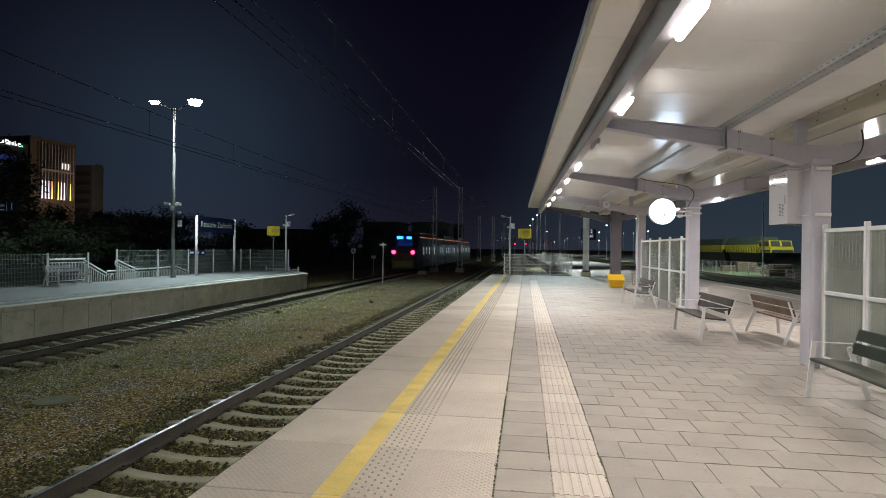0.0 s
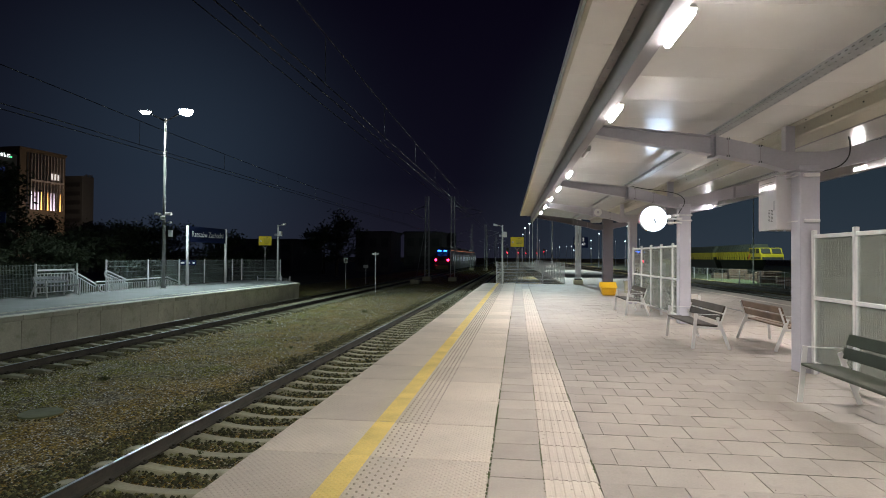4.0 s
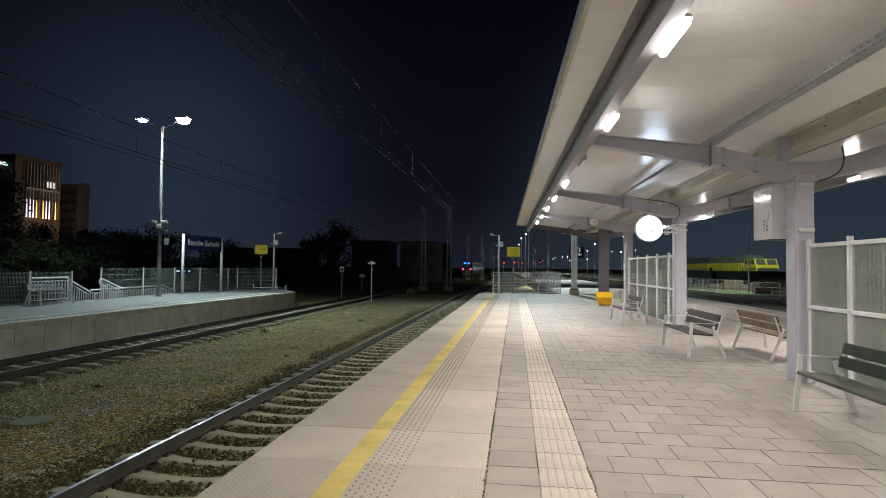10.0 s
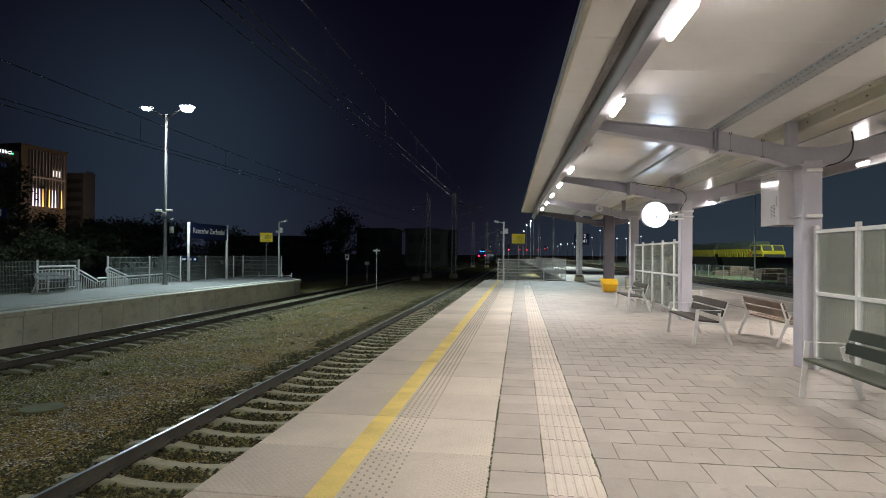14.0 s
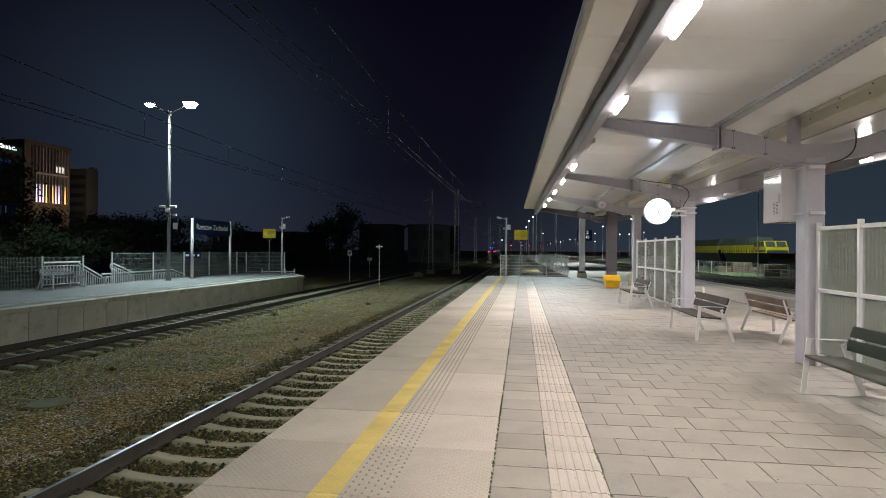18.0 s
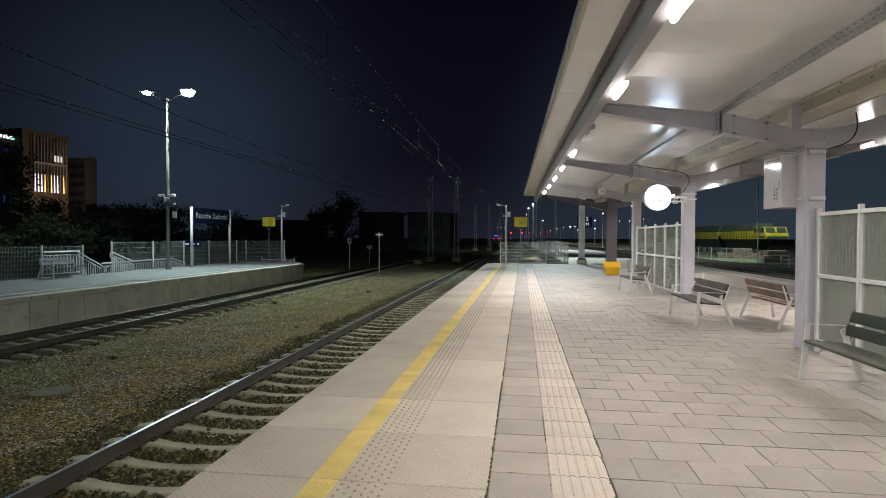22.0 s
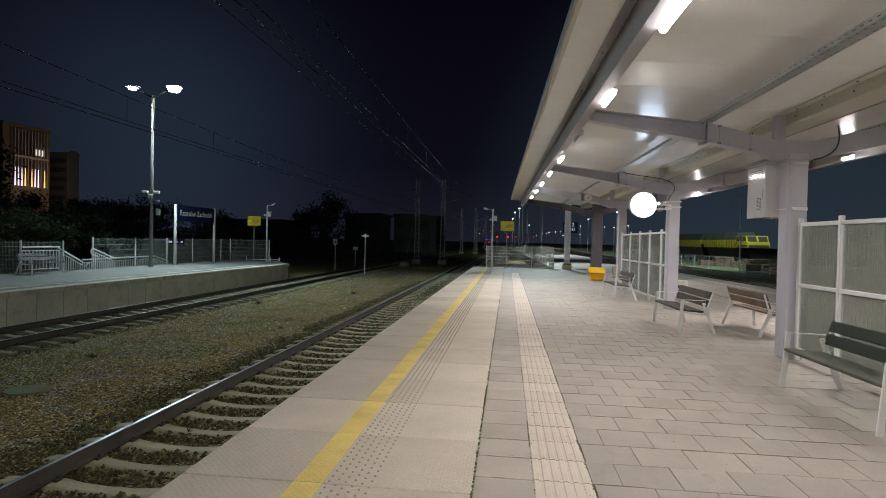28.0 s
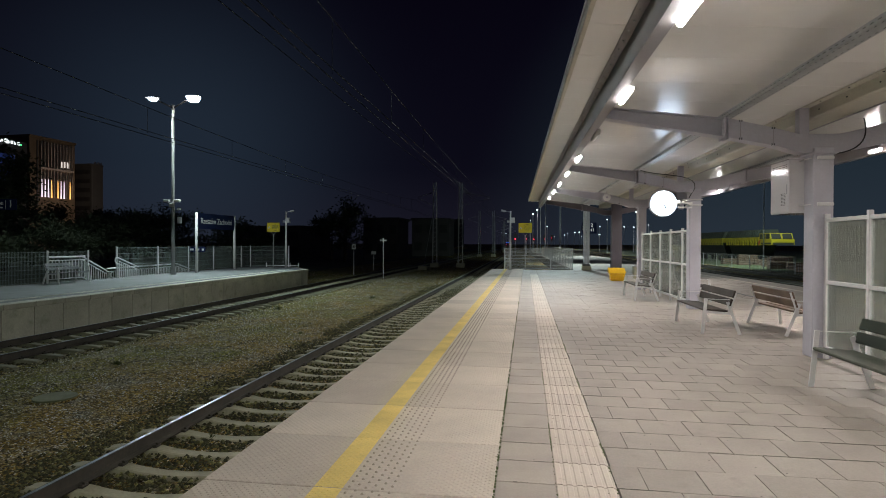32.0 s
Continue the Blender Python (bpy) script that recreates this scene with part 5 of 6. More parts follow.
# ---- yellow ballast train on the siding ----
def build_wagon(y0, length, cab, label):
    x = 33.5
    w = thing("rail_wagon", pose(x - K * (y0 - 60), y0, GROUND_Z, 0, 0, SKEW), label, "wagon", "yellow wagons")
    part("underframe", Geo().box(-1.3, 0, 0.9, 1.3, length, 1.2, 0.05), M_WAGON_DARK, w)
    part("hopper", Geo().prism([(-1.25, 2.98), (1.25, 2.98), (1.45, 3.68), (-1.45, 3.68)], "y", 0.4, length - 0.4), M_WAGON, w, "yellow hopper body")
    part("chute", Geo().prism([(-0.6, 1.2), (0.6, 1.2), (1.2, 2.98), (-1.2, 2.98)], "y", 0.8, length - 0.8), M_WAGON_DARK, w)
    part("top_frame", Geo().prism([(-1.45, 3.68), (1.45, 3.68), (1.0, 4.75), (-1.0, 4.75)], "y", 0.4, length - 0.4), M_WAGON_DARK, w, "dark cover frame")
    n = int(length / 0.9)
    for i in range(n):
        y = 0.7 + i * (length - 1.4) / (n - 1)
        part("rib", Geo().bar((-1.28, y, 2.98), (-1.5, y, 3.68), 0.09, 0.12, (1, 0, 0)), M_WAGON, w)
        part("chute_leg", Geo().box(-1.30, y, 2.55, -1.20, y + 0.42, 2.98, 0.02), M_WAGON, w, "yellow chute flap")
        part("cover_bow", Geo().bar((-1.48, y + 0.3, 3.9), (-1.03, y + 0.6, 4.72), 0.07, 0.07, (1, 0, 0)), M_WAGON_DARK, w)
    for y in (1.6, 3.4, length - 3.4, length - 1.6):
        part("wheel", Geo().disc((-0.78, y, 0.46), 0.46, "x", 0.12, 20), M_WAGON_DARK, w)
        part("wheel", Geo().disc((0.78, y, 0.46), 0.46, "x", 0.12, 20), M_WAGON_DARK, w)
    if cab:
        part("cab", Geo().prism([(-3.4, 2.6), (0.4, 2.6), (0.4, 4.2), (-2.7, 4.2), (-3.1, 3.4), (-3.4, 3.3)], "x", -1.4, 1.4), M_WAGON, w, "yellow cab")
        for a, b in ((-2.75, -1.75), (-1.5, -0.7), (-0.5, 0.2)):
            part("cab_window", Geo().box(-1.44, a, 3.45, -1.39, b, 4.08, 0.01), M_BLACK, w, "dark cab window")
        for a, b in ((-1.25, -0.12), (0.12, 1.25)):
            part("cab_window", Geo().prism([(-3.16, 3.45), (-2.76, 4.12), (-2.70, 4.10), (-3.06, 3.42)], "x", a, b), M_BLACK, w, "dark cab window")
        part("front_band", Geo().box(-1.3, -3.44, 2.62, 1.3, -3.39, 2.95), M_BLACK, w)
        part("red_stripe", Geo().bar((-1.42, 0.1, 3.3), (-1.42, 0.6, 2.7), 0.3, 0.03, (1, 0, 0)), M_RED_PAINT, w, "red stripe")
        part("lower_band", Geo().box(-1.43, -3.2, 2.72, -1.39, -0.2, 2.95), M_BLACK, w)


build_wagon(83.0, 13.2, True, "yellow work wagon with a cab at its end")
build_wagon(97.0, 13.2, False, "yellow hopper wagon with a dark cover")
build_wagon(111.0, 13.2, False, "yellow hopper wagon with a dark cover")
build_wagon(125.0, 13.2, False, "yellow hopper wagon with a dark cover")

rnd = random.Random(5)
M_PALLET = surface("weathered_pallet_timber", (0.17, 0.11, 0.09), 0.8, vary=0.25)
for i in range(14):
    y = rnd.uniform(56, 84)
    s = thing("sleeper_stack", pose(28.5 - K * (y - 60) + rnd.uniform(-1.2, 2), y, GROUND_Z, 0, 0, rnd.uniform(-20, 20)), "stack of timber and concrete sleepers on the grass", "stack", "material stacks")
    for k in range(rnd.randint(2, 5)):
        part("layer", Geo().box(-1.1, -0.6, 0.28 * k, 1.1, 0.6, 0.28 * k + 0.22, 0.02), M_PALLET, s)

for lx, ly in ((2.2, 118), (20.5, 148), (1.2, 168), (23.5, 188), (7.9, 218)):
    spot_lamp((lx, ly, 8.3), (lx + 6, ly - 2, 0), 8000, (0.85, 0.95, 1.0), 0.25, 105)
spot_lamp((19.7, 298, 7.0), (24, 292, 0), 16000, (0.75, 0.95, 1.0), 0.25, 130)

# assumed lamp post at the island's other end, unseen behind the viewpoint
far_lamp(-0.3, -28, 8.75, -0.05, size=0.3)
# added spot that brightens the far platform's wall and the sign fronts
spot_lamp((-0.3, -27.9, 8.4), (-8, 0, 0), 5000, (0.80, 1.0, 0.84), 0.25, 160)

# floodlight over the sidings
far_lamp(25.5, 66, 12.5, GROUND_Z)
spot_lamp((26, 70, 14), (32, 85, 0), 21000, (0.75, 1.0, 0.85), 0.4, 150)
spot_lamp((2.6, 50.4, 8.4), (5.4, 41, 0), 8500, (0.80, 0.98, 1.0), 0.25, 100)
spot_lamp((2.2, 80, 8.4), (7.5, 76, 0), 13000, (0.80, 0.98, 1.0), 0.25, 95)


# ---- buildings ----
M_FIN = surface("pale_fin", (0.50, 0.42, 0.40), 0.6, vary=0.08)
M_FACADE = surface("brown_facade_panel", (0.17, 0.125, 0.085), 0.7, vary=0.12)
M_TOWER = surface("dark_tower_cladding", (0.05, 0.05, 0.055), 0.6, vary=0.12)
M_HOUSE = surface("grey_house_plaster", (0.090, 0.086, 0.088), 0.85, vary=0.12, big=0.3)
M_UPLIGHT_WASH_A = glowing("warm_uplight_wash", (1.0, 0.52, 0.14), 1.6)
M_UPLIGHT_WASH_B = glowing("violet_uplight_wash", (0.95, 0.78, 0.95), 1.2)
M_SCREEN = glowing("blue_screen", (0.06, 0.12, 0.5), 0.12)
M_LOGO = glowing("white_sign_glow", (0.9, 1.0, 1.0), 1.6)
M_LOGO_G = glowing("green_sign_glow", (0.1, 1.0, 0.35), 1.2)
M_WARM_WIN = glowing("lit_window", (1.0, 0.95, 0.88), 0.8)
M_ORANGE = glowing("orange_screen_glow", (1.0, 0.2, 0.02), 1.5)


def build_fin_building():
    """Hotel-like block with vertical fins, lit from below."""
    b = thing("office_building", pose(-126.2, 129.1, GROUND_Z, 0, 0, 85.4), "brown office block with lit vertical fins", "building", "far buildings")
    part("wall", Geo().box(0, 0.5, 0, 13.6, 16, 29.7), M_FACADE, b)
    part("roof_edge", Geo().box(-0.2, 0.2, 29.7, 13.8, 16.2, 30.3), M_FACADE, b)
    for z0, z1 in ((14.5, 21.7), (22.4, 29.1)):
        for i in range(11):
            x = 3.0 + i * 0.95
            part("fin", Geo().box(x - 0.10, 0.0, z0, x + 0.10, 0.5, z1), M_FIN, b, "pale vertical fin")
            if i < 10:
                for k in range(3):
                    part("window", Geo().box(x + 0.25, 0.40, z0 + 0.3 + k * 2.25, x + 0.72, 0.5, z0 + 2.3 + k * 2.25), M_TOWER, b)
    part("band", Geo().box(2.8, -0.1, 21.8, 12.7, 0.5, 22.3), M_FIN, b, "pale storey band")
    part("dark_strip", Geo().box(1.9, 0.42, 12.0, 2.4, 0.5, 29.1), M_TOWER, b)
    # glowing wedges stand in for the light that washes up the fins
    for i, warm in ((0, 0), (1, 0), (2, 0), (3, 1), (5, 1), (6, 0), (7, 0), (9, 1)):
        x = 3.0 + i * 0.95
        part("uplight", Geo().prism([(x - 0.19, 14.4), (x + 0.19, 14.4), (x + 0.03, 19.1), (x - 0.03, 19.1)], "y", -0.12, -0.02), M_UPLIGHT_WASH_A if warm else M_UPLIGHT_WASH_B, b, "glowing wedge for light washing up the fins")
    for x in (8.95, 9.9, 10.85):
        part("lit_window", Geo().box(x, 0.30, 22.9, x + 0.5, 0.39, 24.5), M_WARM_WIN, b, "lit window")


build_fin_building()
# one unseen lamp added for the uplights' spill on the whole facade
area_lamp(-112, 136.5, 6.0, 1.0, 12.0, 900, (1.0, 0.80, 0.60), 0, 0).matrix_world = look((-108, 136.5, 9.0), (-125.0, 137, 24.0))


def build_sign_tower():
    b = thing("office_tower", pose(-122, 103.5, GROUND_Z, 0, 0, 90), "dark office tower with lit roof letters and screen", "building", "far buildings")
    part("wall", Geo().box(0, 0.3, 0, 20.5, 14, 27.0), M_TOWER, b)
    for r in range(5):
        for c in range(6):
            part("window", Geo().box(1 + c * 3.2, 0.18, 3 + r * 4.6, 3.6 + c * 3.2, 0.3, 6.4 + r * 4.6), M_DARK, b)
    for i, w in enumerate((0.7, 0.7, 0.35, 0.7, 0.35, 0.4, 0.4, 0.65)):
        part("roof_letter", Geo().box(11.6 + 0.85 * i, 0.0, 26.0, 11.6 + 0.85 * i + w, 0.17, 26.7 if i % 3 else 27.0), M_LOGO, b, "glowing white sign stroke")
    part("roof_dot", Geo().box(18.4, 0.0, 26.0, 18.75, 0.17, 26.35), M_LOGO_G, b, "glowing green dot")
    for z0, z1 in ((21.0, 23.4), (17.2, 20.2)):
        part("screen", Geo().box(9.0, 0.0, z0, 16.8, 0.17, z1), M_SCREEN, b, "glowing blue screen")
    part("screen_patch", Geo().box(15.0, -0.02, 14.9, 15.5, 0.15, 15.6), M_ORANGE, b, "orange part of the screen")
    


build_sign_tower()


def build_block(x, y, w, d, h, turn, mat, label, rows, cols, windows=M_DARK):
    b = thing("apartment_block", pose(x, y, GROUND_Z, 0, 0, turn), label, "building", "far buildings")
    part("wall", Geo().box(0, 0, 0, w, d, h), mat, b)
    part("roof", Geo().box(-0.3, -0.3, h, w + 0.3, d + 0.3, h + 0.4), mat, b)
    for r in range(rows):
        for c in range(cols):
            x0, z0 = w * (c + 0.2) / cols, h * (r + 0.3) / rows
            part("window", Geo().box(x0, -0.06, z0, x0 + w * 0.6 / cols, 0.02, z0 + h * 0.45 / rows), windows, b)
    return b


def build_band_block():
    b = thing("office_block", pose(-124.5, 147.6, GROUND_Z, 0, 0, 88), "grey office block with bands of windows", "building", "far buildings")
    part("wall", Geo().box(0, 0, 0, 4.3, 8.2, 25.0), M_HOUSE, b)
    part("roof", Geo().box(-0.1, -0.1, 25.0, 4.4, 8.3, 25.3), M_HOUSE, b)
    for k in range(8):
        part("window_band", Geo().box(-0.06, 0.5, 4.0 + k * 2.6, 0.02, 8.0, 5.2 + k * 2.6), M_DARK, b, "dark window band")
    for k in range(6):
        part("roof_letter", Geo().box(1.0 + k * 0.5, 0, 25.3, 1.3 + k * 0.5, 0.1, 25.8 + 0.2 * (k % 2)), M_HOUSE, b)


build_band_block()
build_block(-52, 95, 14, 10, 5.2, -10, M_HOUSE, "low grey building in the dark behind the tracks", 2, 5)
build_block(-27, 92, 6, 8, 6.5, 0, M_HOUSE, "small grey trackside building", 2, 3)
build_block(-24, 118, 8, 8, 7.5, 0, M_HOUSE, "small pale trackside building in the dark", 2, 3)


def build_lit_block(x, y, w, h, lit):
    b = thing("apartment_block", pose(x, y, GROUND_Z), "far dark block with a column of lit stair windows", "building", "far buildings")
    part("wall", Geo().box(0, 0, 0, w, 10, h), M_TOWER, b)
    part("roof", Geo().box(-0.2, -0.2, h, w + 0.2, 10.2, h + 0.4), M_TOWER, b)
    for lx, n in lit:
        for k in range(n):
            part("lit_window", Geo().box(lx, -0.06, h - 7.5 + k * 1.5, lx + 0.7, 0.02, h - 6.6 + k * 1.5), M_WARM_WIN, b, "small lit window")


build_lit_block(-81.5, 400, 24, 20.5, ((7.0, 4), (10.5, 2), (12.6, 1)))
build_lit_block(-57, 410, 11, 20.0, ((2.0, 2),))


# ---- trees ----
def build_tree(x, y, h, spread, seed, leaves=1500, leaf=0.35):
    rnd = random.Random(seed)
    t = thing("tree", pose(x, y, GROUND_Z), "dark leafy tree in the night", "tree", "trees")
    trunk = Geo()
    trunk.tube((0, 0, 0), (0.1, 0, h * 0.35), h * 0.03, h * 0.022, 8)
    trunk.tube((0.1, 0, h * 0.35), (0.0, 0.1, h * 0.8), h * 0.022, h * 0.006, 7)
    tips = []
    for i in range(14):
        a, z = rnd.uniform(0, 6.28), h * rnd.uniform(0.25, 0.75)
        r = spread * rnd.uniform(0.45, 0.95) * (1.15 - abs(z / h - 0.5))
        tip = (r * math.cos(a), r * math.sin(a), z + h * rnd.uniform(0.05, 0.2))
        trunk.tube((0.05, 0.03, z), tip, h * 0.010, h * 0.003, 5)
        tips += [tip, tuple(0.6 * c + 0.4 * d for c, d in zip(tip, (0, 0, z)))]
    tips += [(0, 0, h * 0.92), (0.2, 0.3, h * 0.8)]
    part("trunk", trunk, M_BARK, t)
    g = Geo()
    for _ in range(leaves):
        c = rnd.choice(tips)
        p = Vector((c[0] + rnd.gauss(0, spread * 0.17), c[1] + rnd.gauss(0, spread * 0.17), c[2] + rnd.gauss(0, h * 0.05)))
        u = Vector((rnd.gauss(0, 1), rnd.gauss(0, 1), rnd.gauss(0, 0.7))).normalized() * leaf * rnd.uniform(0.5, 1.2)
        v = u.orthogonal().normalized() * leaf * rnd.uniform(0.3, 0.6)
        g.add([p - u, p + v, p + u, p - v], [(0, 1, 2, 3)])
    part("crown", g, M_LEAF, t)


for i, (x, y, h, s) in enumerate(((-25, 76, 9.2, 3.2), (-29, 82, 7.0, 3.2), (-28, 25, 4.0, 2.4), (-31, 33, 4.2, 2.6), (-27, 18, 5.2, 2.4), (-34, 40, 4.6, 3.0), (-38, 50, 5.4, 3.8), (-44, 58, 6.4, 4.5), (-33, 62, 5.4, 3.5), (-50, 75, 7.4, 5), (-26.5, 14, 6.6, 2.2), (-45, 43, 11.5, 3.2), (-41, 37.5, 9.5, 3.0), (-58, 84, 9.0, 5.5), (-66, 72, 7.9, 5.0), (-69, 66, 8.0, 4.5), (-63, 78, 7.6, 5.0))):
    build_tree(x, y, h, s, i + 1, 5200 if y < 35 else 2600, 0.13 if y < 35 else 0.22)


# ---- the departing train ----
def build_train():
    """Electric unit; its tail is at local y = 0 and it reaches away along +y. The rail head is at z = 0."""
    t = thing("electric_train", pose(FAR_AXIS, 54.3, RAIL_Z), "electric passenger train with red tail lights and lit windows", "train")
    body_m = surface("dark_train_paint", (0.035, 0.038, 0.038), 0.4, vary=0.1)
    grey_m = surface("silver_train_paint", (0.040, 0.042, 0.046), 0.4, vary=0.06)
    green_m = surface("green_train_paint", (0.06, 0.10, 0.02), 0.4, vary=0.06)
    yellow_m = surface("yellow_train_front", (0.16, 0.15, 0.03), 0.4, vary=0.06)
    win_m = glowing("lit_train_window", (0.70, 0.88, 1.0), 0.32)
    disp_m = glowing("blue_train_display", (0.02, 0.15, 1.0), 5.5)
    tail_m = glowing("red_tail_light", (1.0, 0.015, 0.06), 16.0)
    strip_m = glowing("roof_strip_light", (1.0, 0.35, 0.2), 0.5)
    sect = [(-1.40, 0.45), (1.40, 0.45), (1.44, 1.2), (1.40, 2.9), (1.15, 3.55), (0.7, 3.8), (-0.7, 3.8), (-1.15, 3.55), (-1.40, 2.9), (-1.44, 1.2)]
    for i in range(3):
        y0 = 2.2 + i * 17.0
        car = part("car_body", Geo().prism(sect, "y", y0, y0 + 16.6), grey_m, t, "silver car body")
        part("lower_skirt", Geo().box(-1.45, y0 + 0.1, 0.42, 1.45, y0 + 16.5, 1.0, 0.02), body_m, car)
        for k in range(9):
            yy = y0 + 1.0 + k * 1.7
            part("window", Geo().box(1.395, yy, 1.75, 1.435, yy + 0.34, 2.5, 0.01), win_m, car, "lit window")
            part("window", Geo().box(-1.435, yy, 1.75, -1.395, yy + 0.75, 2.6, 0.01), win_m, car, "lit window")
        for yy in (y0 + 5.6, y0 + 10.7):
            part("door", Geo().box(1.41, yy, 0.75, 1.46, yy + 1.3, 2.75, 0.01), green_m, car, "green door")
        part("roof_strip", Geo().box(1.20, y0 + 0.2, 3.50, 1.24, y0 + 16.2, 3.54), strip_m, car, "faint orange roof-edge strip")
        part("roof_unit", Geo().box(-0.9, y0 + 2, 3.8, 0.9, y0 + 13, 4.15, 0.1), body_m, car)
        part("gangway", Geo().box(-1.1, y0 + 16.6, 0.8, 1.1, y0 + 17.0, 3.4), body_m, car)
        for yy in (y0 + 2.4, y0 + 14.2):
            for s in (-0.78, 0.78):
                part("wheel", Geo().disc((s, yy, 0.42), 0.42, "x", 0.12, 20), body_m, car)
    # sloping tail end
    nose = Geo()
    rings = [(0.0, 0.80, 0.35, 1.9), (0.35, 0.94, 0.35, 2.6), (1.1, 0.99, 0.35, 3.35), (2.2, 1.0, 0.40, 3.8)]
    for y, s, zb, zt in rings:
        nose.v += [(-1.40 * s, y, zb), (1.40 * s, y, zb), (1.42 * s, y, zb + 0.5 * (zt - zb)), (1.30 * s, y, zb + 0.85 * (zt - zb)), (0.8 * s, y, zt), (-0.8 * s, y, zt), (-1.30 * s, y, zb + 0.85 * (zt - zb)), (-1.42 * s, y, zb + 0.5 * (zt - zb))]
    for r in range(3):
        for k in range(8):
            a, b = r * 8 + k, r * 8 + (k + 1) % 8
            nose.f.append((a, b, b + 8, a + 8))
    nose.f.append(tuple(range(7, -1, -1)))
    n = part("tail_cab", nose, body_m, t, "dark sloping cab end")
    part("front_mask", Geo().box(-0.95, -0.05, 0.5, 0.95, 0.0, 1.15, 0.02), yellow_m, n, "yellow lower cab panel")
    part("green_band", Geo().box(-1.12, -0.045, 0.38, -0.96, 0.0, 1.3, 0.02), green_m, n)
    part("green_band", Geo().box(0.96, -0.045, 0.38, 1.12, 0.0, 1.3, 0.02), green_m, n)
    part("cab_window", Geo().prism([(-0.02, 1.95), (0.30, 2.58), (0.36, 2.55), (0.06, 1.9)], "x", -0.95, 0.95), M_BLACK, n, "dark cab window")
    for s in (-0.96, 0.96):
        part("tail_light", Geo().disc((s, -0.06, 2.0), 0.19, "y", 0.08, 16), tail_m, n, "glowing red tail light")
    part("display", Geo().box(-0.75, 0.42, 3.28, -0.15, 0.55, 3.56, 0.01), disp_m, n, "glowing blue display")
    part("display", Geo().box(0.22, 0.42, 3.28, 0.72, 0.55, 3.54, 0.01), disp_m, n, "glowing blue lamp")
    part("pantograph", Geo().bar((-0.7, 24, 4.1), (0.3, 25.4, 5.0), 0.05, 0.05).bar((0.3, 25.4, 5.0), (0.0, 24.4, 5.5), 0.05, 0.05).bar((-0.9, 24.4, 5.52), (0.9, 24.4, 5.52), 0.1, 0.06), body_m, t)
    return t


TRAIN = build_train()


# ---- paving pieces of the island platform ----
M_GRIME = surface("joint_dirt", (0.060, 0.052, 0.036), 0.95, vary=0.3, small=60)


def build_paving():
    rnd = random.Random(7)

    def shared(name, geo, mat_):
        me = geo.mesh(name)
        me.materials.append(mat_)
        return me

    slab = shared("edge_slab", Geo().box(EDGE, 0.004, -0.16, LANE - 0.005, 0.987, 0.0, 0.005), M_SLAB)
    line = shared("yellow_stripe", Geo().box(-1.425, 0.004, 0.0, -1.225, 0.989, 0.0025, 0.001), M_YELLOW_LINE)
    st = Geo()
    for i in range(6):
        for j in range(11):
            x, y = -1.185 + i * 0.058 + (0.0), 0.03 + j * 0.09 + (0.045 if i % 2 else 0)
            r0, r1, n = 0.0115, 0.006, 7
            k = len(st.v)
            st.v += [(x + r * math.cos(6.283 * q / n), y + r * math.sin(6.283 * q / n), z) for r, z in ((r0, 0.0), (r1, 0.009)) for q in range(n)]
            st.f += [(k + q, k + (q + 1) % n, k + n + (q + 1) % n, k + n + q) for q in range(n)] + [tuple(range(k + n, k + 2 * n))]
    studs = shared("tactile_studs", st, M_STUD)
    y = 4.668 - 8 * 0.992
    while y < 37.0:
        s = part("edge_slab", slab, M_SLAB, ISLAND, m=pose(0, y, rnd.uniform(-0.002, 0.002)))
        part("yellow_stripe", line, M_YELLOW_LINE, s)
        if y > 0:
            part("tactile_studs", studs, M_STUD, s)["kind"] = "stuff"
        y += 0.992
    lane = shared("lane_paver", Geo().box(LANE + 0.005, 0.003, -0.08, STRIP - 0.004, 0.397, 0.0, 0.003), M_LANE)
    tile = Geo().box(STRIP + 0.002, 0.003, -0.08, PAVING - 0.002, 0.397, -0.002, 0.003)
    for i in range(6):
        x = STRIP + 0.022 + i * 0.068
        tile.prism([(x - 0.024, -0.002), (x + 0.024, -0.002), (x + 0.017, 0.004), (x - 0.017, 0.004)], "y", 0.006, 0.394)
    tile = shared("guide_tile", tile, M_TACTILE)
    paver = shared("paver", Geo().box(0.0026, 0.0026, -0.08, 0.4054, 0.3974, 0.0, 0.002), M_PAVER)
    rest = Geo()
    row, y = 0, 3.965 - 0.4 * 12
    while y < 36.9:
        part("lane_paver", lane, M_LANE, ISLAND, m=pose(0, y, rnd.uniform(-0.002, 0.001)))
        if y < 30.9:
            part("guide_tile", tile, M_TACTILE, ISLAND, m=pose(0, y, rnd.uniform(-0.001, 0.001)))
        x = PAVING + (0.008 if row % 2 else -0.202)
        end = right_edge(y) - 0.05
        if y >= 30.9:
            rest.box(STRIP + 0.002, y + 0.003, -0.08, PAVING - 0.006, y + 0.397, 0.0)
        while x < end:
            z = rnd.uniform(-0.0025, 0.0015)
            x0, x1 = max(x, PAVING), min(x + 0.408, end)
            if x0 == x and x < 4.4 and 2.4 < y < 13.0:
                part("paver", paver, M_PAVER, ISLAND, m=pose(x, y, z))
            elif x1 - x0 > 0.02:
                rest.box(x0 + 0.0025, y + 0.0025, -0.08, x1 - 0.0025, y + 0.3975, z)
            x += 0.408
        y += 0.4
        row += 1
    part("paving_field", rest, M_PAVER, ISLAND, "pale concrete pavers")["kind"] = "stuff"
    back = Geo()
    back.prism([(LANE, -40), (right_edge(-40), -40), (right_edge(-0.8), -0.8), (LANE, -0.8)], "z", -0.08, -0.002)
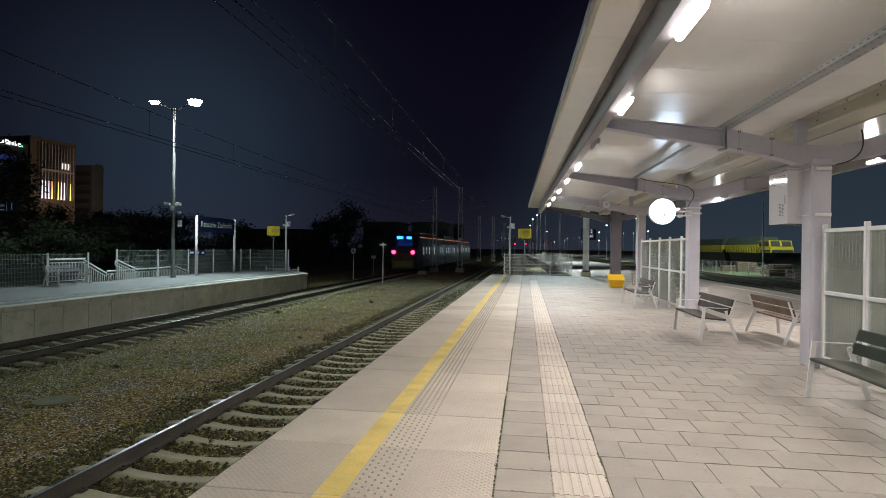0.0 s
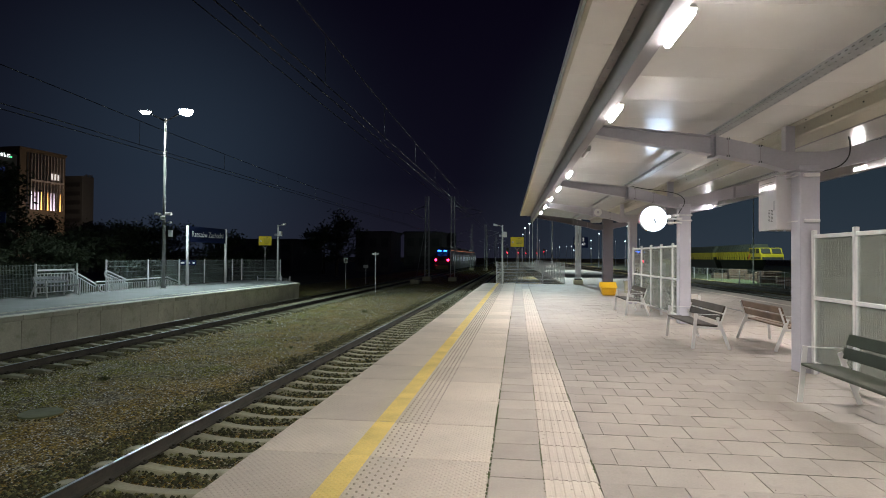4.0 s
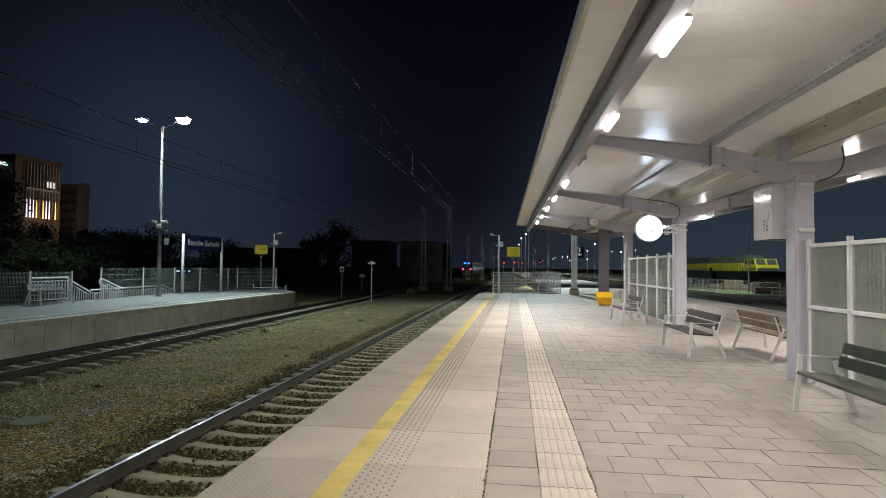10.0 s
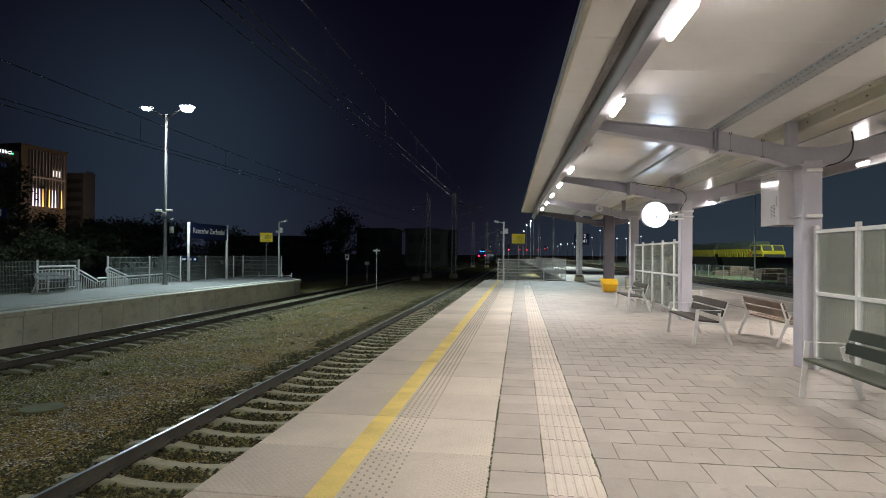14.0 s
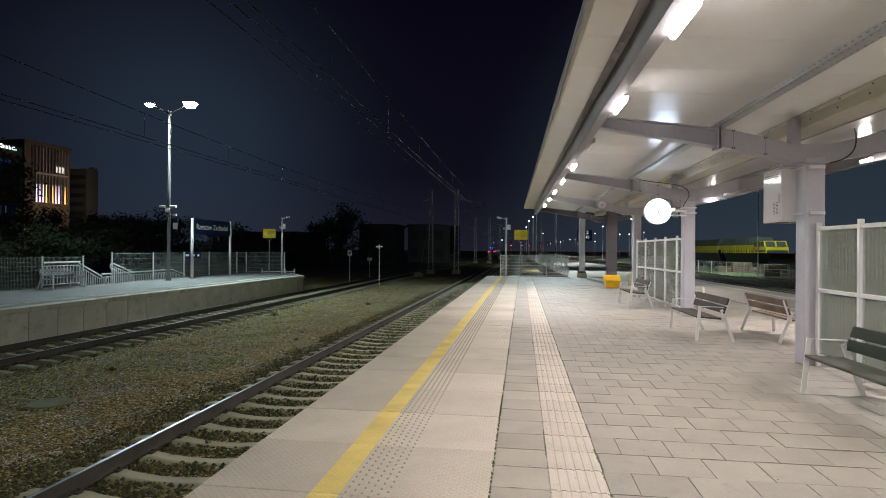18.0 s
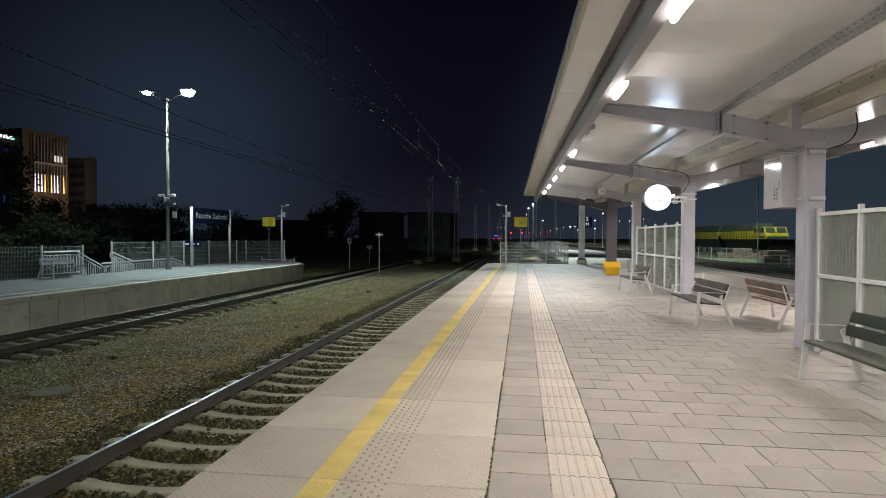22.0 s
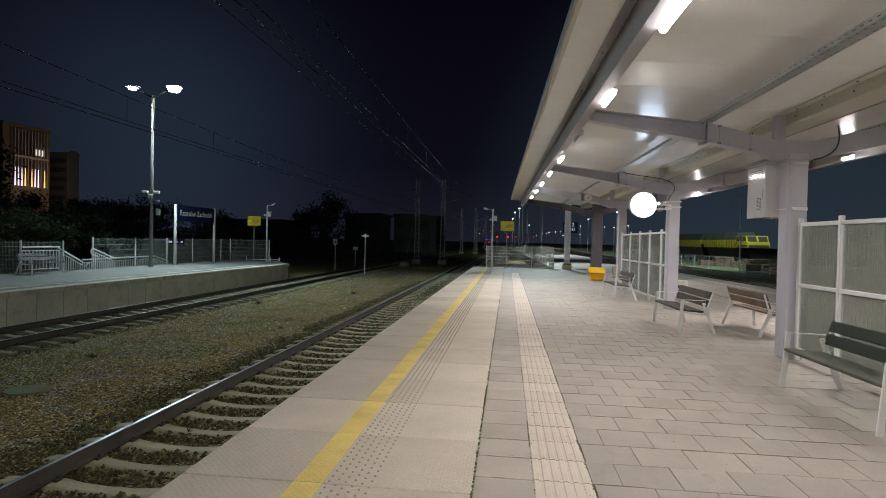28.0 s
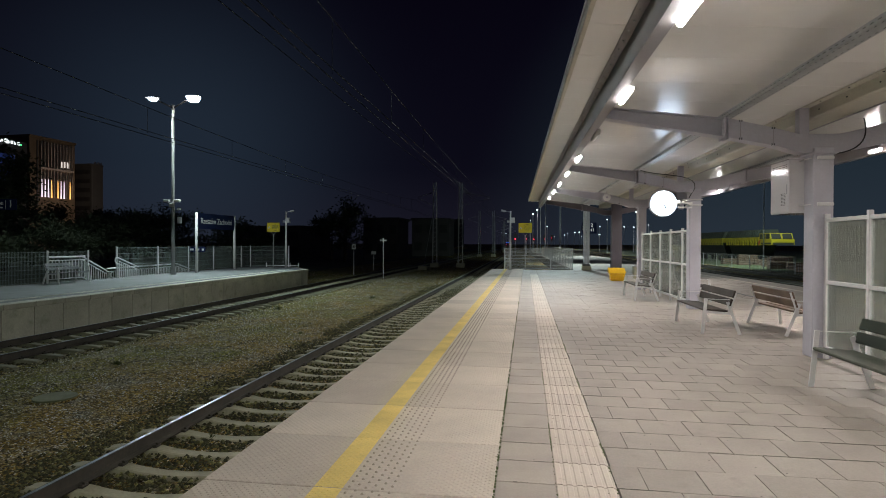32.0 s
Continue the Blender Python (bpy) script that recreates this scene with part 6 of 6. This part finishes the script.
    back.box(EDGE, -40, -0.16, LANE, -3.31, -0.002)
    back.prism([(3.02, 37.2), (right_edge(37.2) - 0.05, 37.2), (right_edge(230), 230), (3.0 - K * 190, 230)], "z", -0.08, -0.002)
    part("plain_paving", back, M_PAVER, ISLAND, "pale concrete paving")
    # dirt and weed caught in some of the joints
    grime = Geo()
    for _ in range(2300):
        row = int(30 * rnd.random() ** 1.4)
        y0 = 1.965 + 0.4 * row
        x0 = PAVING + 0.008 + 0.204 * int(rnd.random() * 42)
        if noise.noise((x0 * 0.45, y0 * 0.45, 9.0)) < 0.0:
            continue
        ln, w = rnd.uniform(0.08, 0.4), rnd.uniform(0.003, 0.0075)
        if rnd.random() < 0.72:
            grime.add([(x0, y0 - w, 0.0022), (x0 + ln * 0.5, y0 - w * rnd.uniform(0.6, 1.6), 0.0022), (x0 + ln, y0 - w * 0.4, 0.0022), (x0 + ln, y0 + w * 0.4, 0.0022), (x0 + ln * 0.5, y0 + w, 0.0022), (x0, y0 + w * 0.7, 0.0022)], [(0, 1, 2, 3, 4, 5)])
    for row in range(40):
        y0 = 1.965 + 0.4 * row
        x0 = LANE + 0.01
        while x0 < STRIP - 0.03:
            ln = rnd.uniform(0.04, 0.16)
            if rnd.random() < 0.6:
                w = rnd.uniform(0.002, 0.005)
                x1 = min(x0 + ln, STRIP - 0.01)
                grime.add([(x0, y0 - w, 0.0022), (x1, y0 - w * 0.5, 0.0022), (x1, y0 + w * 0.5, 0.0022), (x0, y0 + w, 0.0022)], [(0, 1, 2, 3)])
            x0 += ln
    for _ in range(150):
        x0, y0, r = rnd.uniform(-0.1, 3.0) if rnd.random() < 0.5 else rnd.uniform(STRIP, PAVING), 2.6 + 6 * rnd.random(), rnd.uniform(0.003, 0.009)
        a = rnd.uniform(0, 6.28)
        grime.add([(x0 + r * q * math.cos(a + e), y0 + r * q * math.sin(a + e), 0.0065) for e, q in ((0, 1.8), (1.6, 0.6), (3.1, 1.4), (4.8, 0.5))], [(0, 1, 2, 3)])
    part("joint_dirt", grime, M_GRIME, ISLAND, "dark dirt in the joints")["kind"] = "stuff"
    # white edge line and dark drain on the far side
    far = Geo()
    far.prism([(right_edge(-40) - 1.3, -40), (right_edge(-40) - 1.1, -40), (right_edge(37) - 1.1, 37), (right_edge(37) - 1.3, 37)], "z", 0.0015, 0.004)
    part("edge_line", far, M_TACTILE, ISLAND, "pale guide line")
    drain = Geo()
    drain.prism([(7.60, -5), (7.72, -5), (7.72 - K * 41, 36), (7.60 - K * 41, 36)], "z", 0.0012, 0.005)
    part("drain_channel", drain, M_DARK, ISLAND, "dark narrow drain channel")
    # moss in the joint beside the slabs
    moss = Geo()
    for _ in range(6800):
        y = 2.5 + 14 * rnd.random() ** 2.0
        x = (LANE if rnd.random() < 0.7 else (STRIP if rnd.random() < 0.6 else PAVING)) - 0.003 + rnd.gauss(0, 0.003)
        if noise.noise((x * 5, y * 0.9, 3.0)) < 0.16 and rnd.random() < 0.93:
            continue
        r = rnd.uniform(0.004, 0.011)
        moss.add([(x - r, y - r * 2, -0.004), (x + r, y - r * 2, -0.004), (x + r, y + r * 2, -0.004), (x - r, y + r * 2, -0.004), (x, y, 0.004)], [(0, 1, 4), (1, 2, 4), (2, 3, 4), (3, 0, 4)])
    part("moss", moss, M_MOSS, ISLAND, "green moss in the joints")["kind"] = "stuff"


build_paving()

M_COVER = surface("mossy_cover_concrete", (0.16, 0.17, 0.10), 0.9, vary=0.2, big=2.5, dirt=(0.10, 0.11, 0.04), dirt_amount=0.3)
# round concrete cover between the tracks
cover = thing("manhole_cover", pose(-7.64, 8.25, GROUND_Z + 0.0), "round mossy concrete manhole cover between the tracks", "manhole cover")
part("ring", Geo().disc((0, 0, 0.02), 0.345, "z", 0.10, 32), M_GRAVEL, cover)
part("lid", Geo().disc((0, 0, 0.08), 0.315, "z", 0.03, 32), M_COVER, cover)


# small weeds in the ballast and by the platform joints
def build_weeds():
    rnd = random.Random(11)
    g = Geo()
    for cx, cy, cz, n, r in ((-8.6, 10.9, GROUND_Z + 0.02, 60, 0.10), (-10.2, 12.3, GROUND_Z, 40, 0.08), (-10.9, 9.4, GROUND_Z - 0.02, 50, 0.12), (-6.4, 15.5, GROUND_Z, 40, 0.09), (-9.6, 21, GROUND_Z, 70, 0.16), (-7.2, 26, GROUND_Z, 60, 0.15), (-3.6, 4.6, GROUND_Z, 30, 0.05), (-3.3, 5.9, GROUND_Z, 30, 0.05), (-4.2, 7.1, GROUND_Z, 30, 0.06), (LANE - 0.01, 3.55, 0, 26, 0.02), (LANE - 0.01, 4.4, 0, 20, 0.015), (PAVING, 3.4, 0, 18, 0.015)):
        for _ in range(n):
            a, d = rnd.uniform(0, 6.28), abs(rnd.gauss(0, r * 0.6))
            p = Vector((cx + d * math.cos(a), cy + d * math.sin(a), cz))
            tip = p + Vector((rnd.gauss(0, r * 0.5), rnd.gauss(0, r * 0.5), r * rnd.uniform(0.5, 1.2)))
            side = Vector((math.sin(a), -math.cos(a), 0)) * r * 0.09
            g.add([p - side, p + side, tip], [(0, 1, 2)])
    tagged(part("weeds", g, M_MOSS), "small green weeds growing in ballast and joints", "weeds", kind="stuff")


build_weeds()


# ---- what moves ----
def motions():
    rows = ((0, 54.3), (3, 79.5), (6, 105), (9, 132), (14, 180), (20, 241), (25, 295), (32, 365))
    walk(TRAIN, [(t, pose(FAR_AXIS, y, RAIL_Z)) for t, y in rows])


motions()
